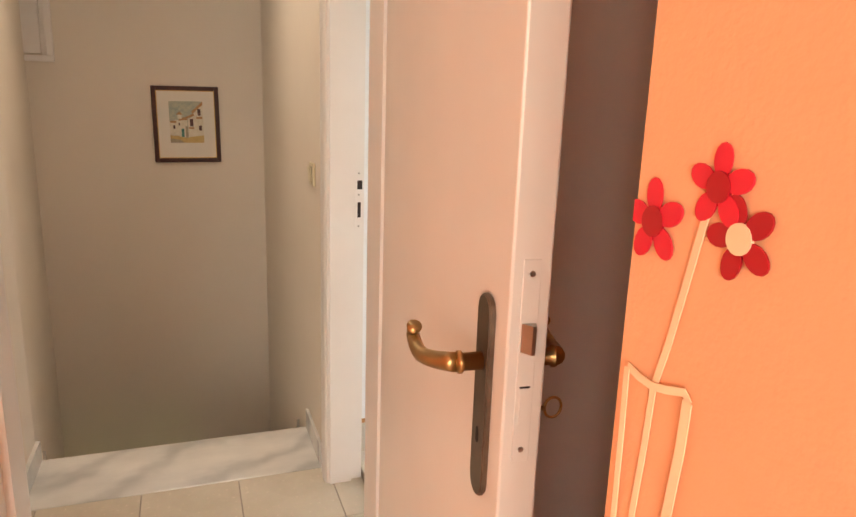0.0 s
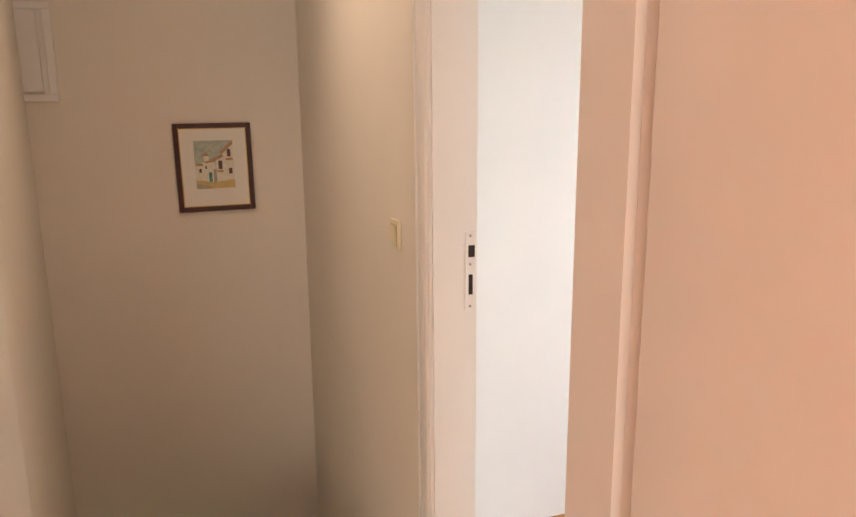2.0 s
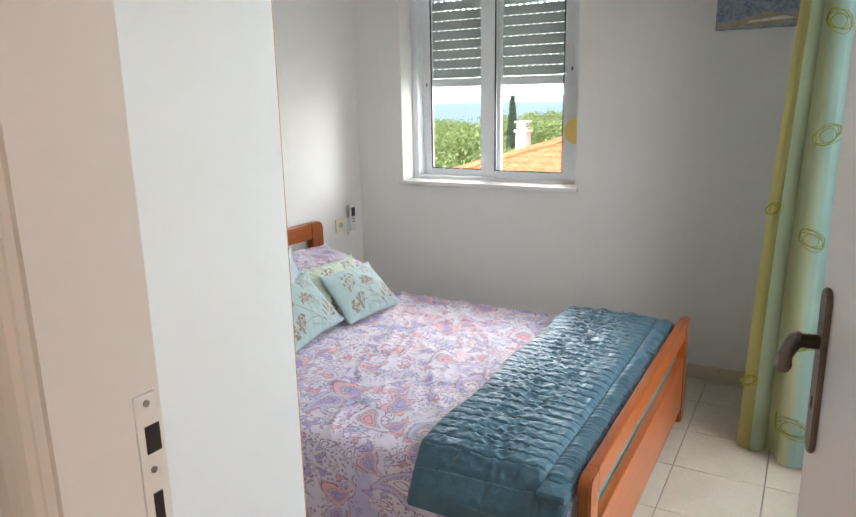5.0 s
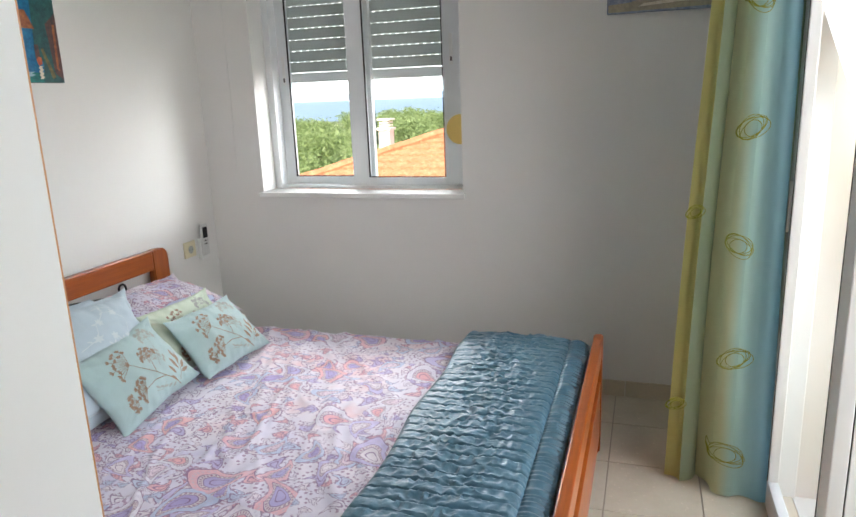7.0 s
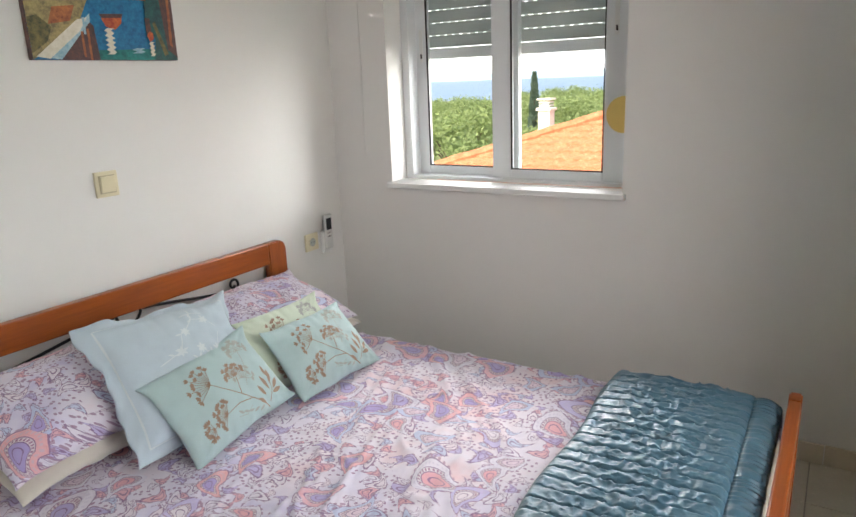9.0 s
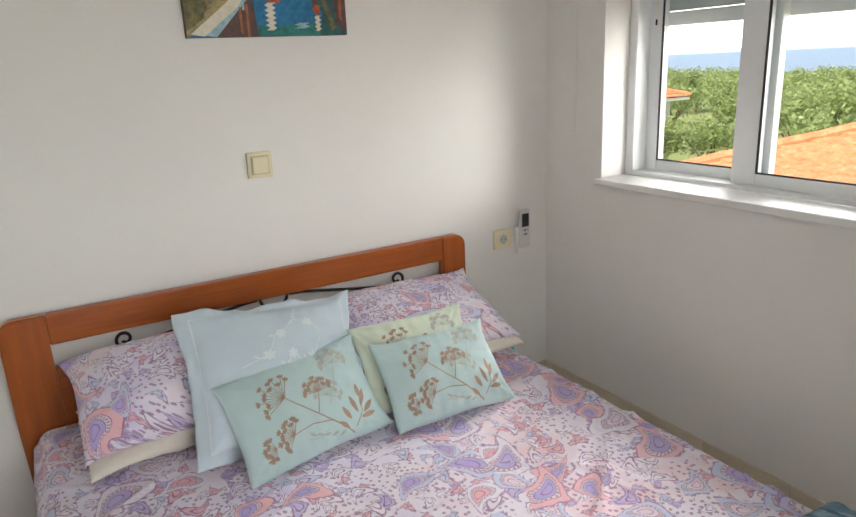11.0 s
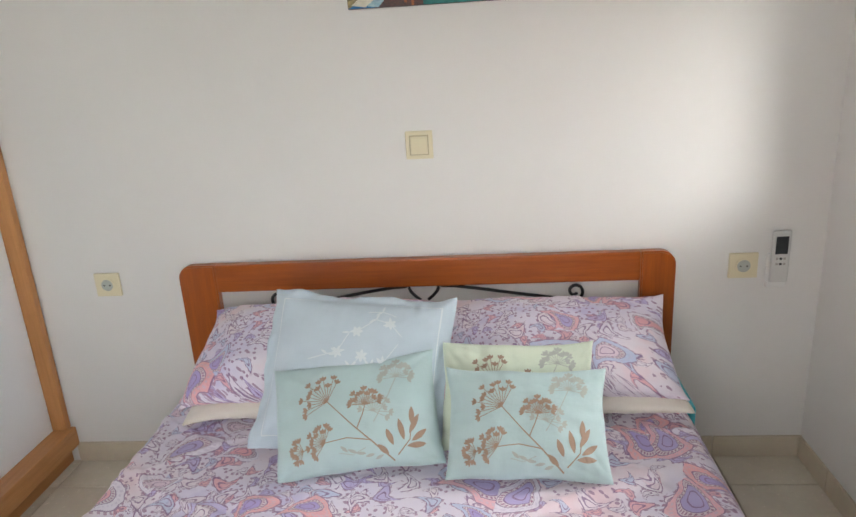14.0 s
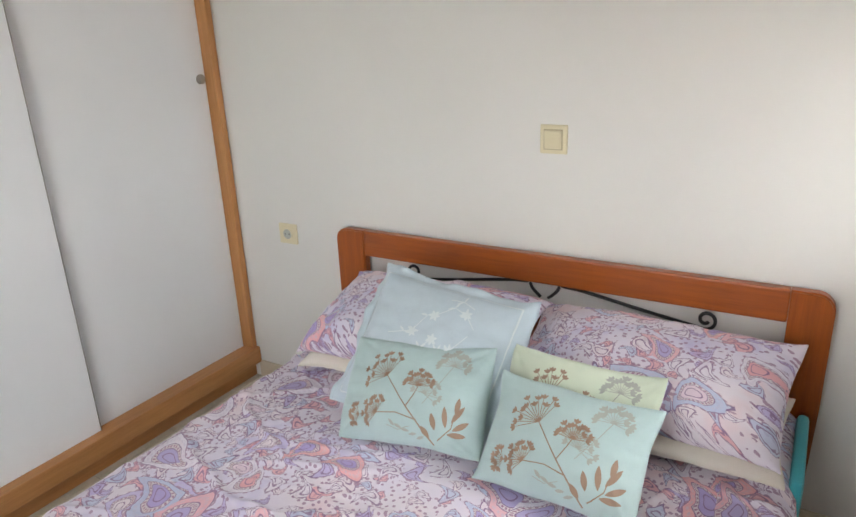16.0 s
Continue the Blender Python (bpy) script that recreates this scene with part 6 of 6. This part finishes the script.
hs2, hp2 = house("white house with a terracotta roof farther along the lane", 17.0, 22.0, 19.0, 28.0, -0.2, 0.9)
KX, KY = 20.6, 21.1
hp2("chimney", boxes((KX - 0.22, KX + 0.22, KY - 0.2, KY + 0.2, 0.0, 1.75), (KX - 0.27, KX + 0.27, KY - 0.25, KY + 0.25, 1.75, 1.81), (KX - 0.2, KX + 0.2, KY - 0.18, KY + 0.18, 1.86, 1.91), (KX - 0.09, KX + 0.09, KY - 0.08, KY + 0.08, 1.81, 2.05), (KX - 0.26, KX + 0.26, KY - 0.24, KY + 0.24, 1.98, 2.04)), M_RENDER, "white rendered chimney with a louvred cap")


def tree(label, x, y, height, spread, seed, leaves=900, name="tree"):
    rnd = random.Random(seed)
    tr = thing(name, label, "tree", "trees outside the window", (x, y, GZ))
    bm = bmesh.new()
    th = height * 0.42
    tube(bm, [(0, 0, 0), (0.05, 0.03, th * 0.5), (0.0, 0.08, th)], [0.16 * spread / 2, 0.12 * spread / 2, 0.08 * spread / 2], 8)
    tips = []
    for k in range(7):
        a = k * 0.9 + rnd.random()
        ln = spread * (0.35 + 0.35 * rnd.random())
        tip = Vector((math.cos(a) * ln, math.sin(a) * ln, th + (height - th) * (0.35 + 0.5 * rnd.random())))
        tube(bm, [(0, 0.05, th * 0.8), tip * 0.5 + Vector((0, 0, th * 0.35)), tip], [0.06, 0.04, 0.015], 6)
        tips.append(tip)
    part("trunk", bm, M_BARK, tr)
    vs, fs = [], []
    clumps = [t + Vector((rnd.gauss(0, 0.2), rnd.gauss(0, 0.2), rnd.gauss(0, 0.15))) * spread for t in tips for _ in range(3)]
    for _ in range(leaves):
        c = rnd.choice(clumps)
        p = c + Vector((rnd.gauss(0, 0.17), rnd.gauss(0, 0.17), rnd.gauss(0, 0.13))) * spread
        s = rnd.uniform(0.03, 0.07) * spread
        d1 = Vector((rnd.gauss(0, 1), rnd.gauss(0, 1), rnd.gauss(0, 0.7))).normalized()
        d2 = d1.cross(Vector((rnd.gauss(0, 1), rnd.gauss(0, 1), rnd.gauss(0, 1)))).normalized()
        k = len(vs)
        vs += [p - d1 * s, p + d2 * s * 0.45, p + d1 * s, p - d2 * s * 0.45]
        fs.append((k, k + 1, k + 2, k + 3))
    me = bpy.data.meshes.new("crown")
    me.from_pydata(vs, [], fs)
    me.materials.append(M_LEAF)
    cr = new("crown", me)
    cr.parent = tr
    return tr


rt = random.Random(5)
base_tree = tree("olive-green broadleaf tree beyond the neighbouring roof", 24, 15, 3.5, 1.9, 3, 3000)
base_tree2 = tree("pale green broadleaf tree beyond the neighbouring roof", 21, 12.5, 3.1, 1.7, 8, 3000)
for k in range(90):
    ang = radians(rt.uniform(8, 52))
    dist = rt.uniform(19, 75)
    px_, py_ = 1.1 + dist * math.cos(ang), 2.4 + dist * math.sin(ang)
    if (-6 < py_ < 19 and px_ < 19) or (dist < 46 and ang > radians(41)):
        continue
    sc_ = rt.uniform(0.85, 1.15) * (0.80 + 0.0015 * dist)
    cp_ = copy_thing(base_tree if k % 2 else base_tree2, pose(px_, py_, GZ, 0, 0, rt.uniform(0, 360)) @ Matrix.Diagonal((sc_, sc_, sc_, 1)))


def cypress(x, y, height, seed):
    rnd = random.Random(seed)
    tr = thing("cypress", "dark slender cypress standing above the other trees", "tree", "", (x, y, GZ))
    bm = bmesh.new()
    tube(bm, [(0, 0, 0), (0, 0, height * 0.5), (0, 0, height * 0.95)], [0.16, 0.1, 0.02], 8)
    part("trunk", bm, M_BARK, tr)
    vs, fs = [], []
    for _ in range(1800):
        z = rnd.uniform(0.12, 1.0)
        r = 0.30 * math.sin(math.pi * min(1, z * 0.75 + 0.22)) ** 0.8 * (1.25 - z * 0.6)
        a = rnd.uniform(0, 6.283)
        p = Vector((r * math.cos(a), r * math.sin(a), z * height)) * 1.0
        s = rnd.uniform(0.06, 0.14)
        d1 = (Vector((math.cos(a) * 0.4, math.sin(a) * 0.4, 1.0)) + Vector((rnd.gauss(0, 0.3), rnd.gauss(0, 0.3), 0))).normalized()
        d2 = d1.cross(Vector((rnd.gauss(0, 1), rnd.gauss(0, 1), 0.2))).normalized()
        k = len(vs)
        vs += [p - d1 * s, p + d2 * s * 0.5, p + d1 * s * 1.6, p - d2 * s * 0.5]
        fs.append((k, k + 1, k + 2, k + 3))
    me = bpy.data.meshes.new("crown")
    me.from_pydata(vs, [], fs)
    me.materials.append(M_CYP)
    cr = new("crown", me)
    cr.parent = tr


cypress(33.5, 15.9, 5.0, 4)

# ---- floor tiles and skirting ----
floor_ob, hall_ob = bpy.data.objects["floor"], bpy.data.objects["floor_hall"]
tile_cache = {}


def tile(x0, x1, y0, y1, parent):
    w, d = round(x1 - x0, 4), round(y1 - y0, 4)
    if w < 0.02 or d < 0.02:
        return
    if (w, d) not in tile_cache:
        tile_cache[(w, d)] = finish("floor_tile", boxes((-w / 2, w / 2, -d / 2, d / 2, -0.008, 0.0), bevel=0.0012), M_TILE)
    ob = new("floor_tile", tile_cache[(w, d)])
    ob.location = ((x0 + x1) / 2, (y0 + y1) / 2, 0)
    ob.parent = parent


def tiling(x0, x1, y0, y1, ox, oy, pitch, joint, parent):
    i0, i1 = math.floor((x0 - ox) / pitch), math.ceil((x1 - ox) / pitch)
    j0, j1 = math.floor((y0 - oy) / pitch), math.ceil((y1 - oy) / pitch)
    for i in range(i0, i1):
        for j in range(j0, j1):
            a0, a1 = max(x0, ox + i * pitch + joint / 2), min(x1, ox + (i + 1) * pitch - joint / 2)
            b0, b1 = max(y0, oy + j * pitch + joint / 2), min(y1, oy + (j + 1) * pitch - joint / 2)
            if a1 > a0 and b1 > b0:
                tile(a0, a1, b0, b1, parent)


tiling(0.655, 3.668, 1.785, 4.478, 3.39, 2.40, 0.32, 0.004, floor_ob)
tiling(-0.483, 0.665, 1.80, 2.6605, 0.227, 2.6605, 0.33, 0.004, hall_ob)
bs = tagged(new("baseboard"), "beige tile skirting along the bedroom walls", "skirting", kind="structure")


def skirt(x0, x1, y0, y1):
    part("skirting_tile", boxes((x0, x1, y0, y1, BZ + 0.001, 0.112), bevel=0.002), M_SKIRT, bs)


for k in range(-1, 8):
    y0, y1 = 2.36 + 0.32 * k + 0.0015, 2.36 + 0.32 * (k + 1) - 0.0015
    y0, y1 = max(y0, 1.851), min(y1, 4.468)
    if y1 > y0:
        skirt(3.6605, 3.6695, y0, y1)
for k in range(0, 9):
    x0, x1 = 1.146 + 0.32 * k, 1.146 + 0.32 * (k + 1) - 0.003
    skirt(x0, min(x1, 3.660), 4.4705, 4.4795)
skirt(3.06, 3.66, 1.8405, 1.8495)
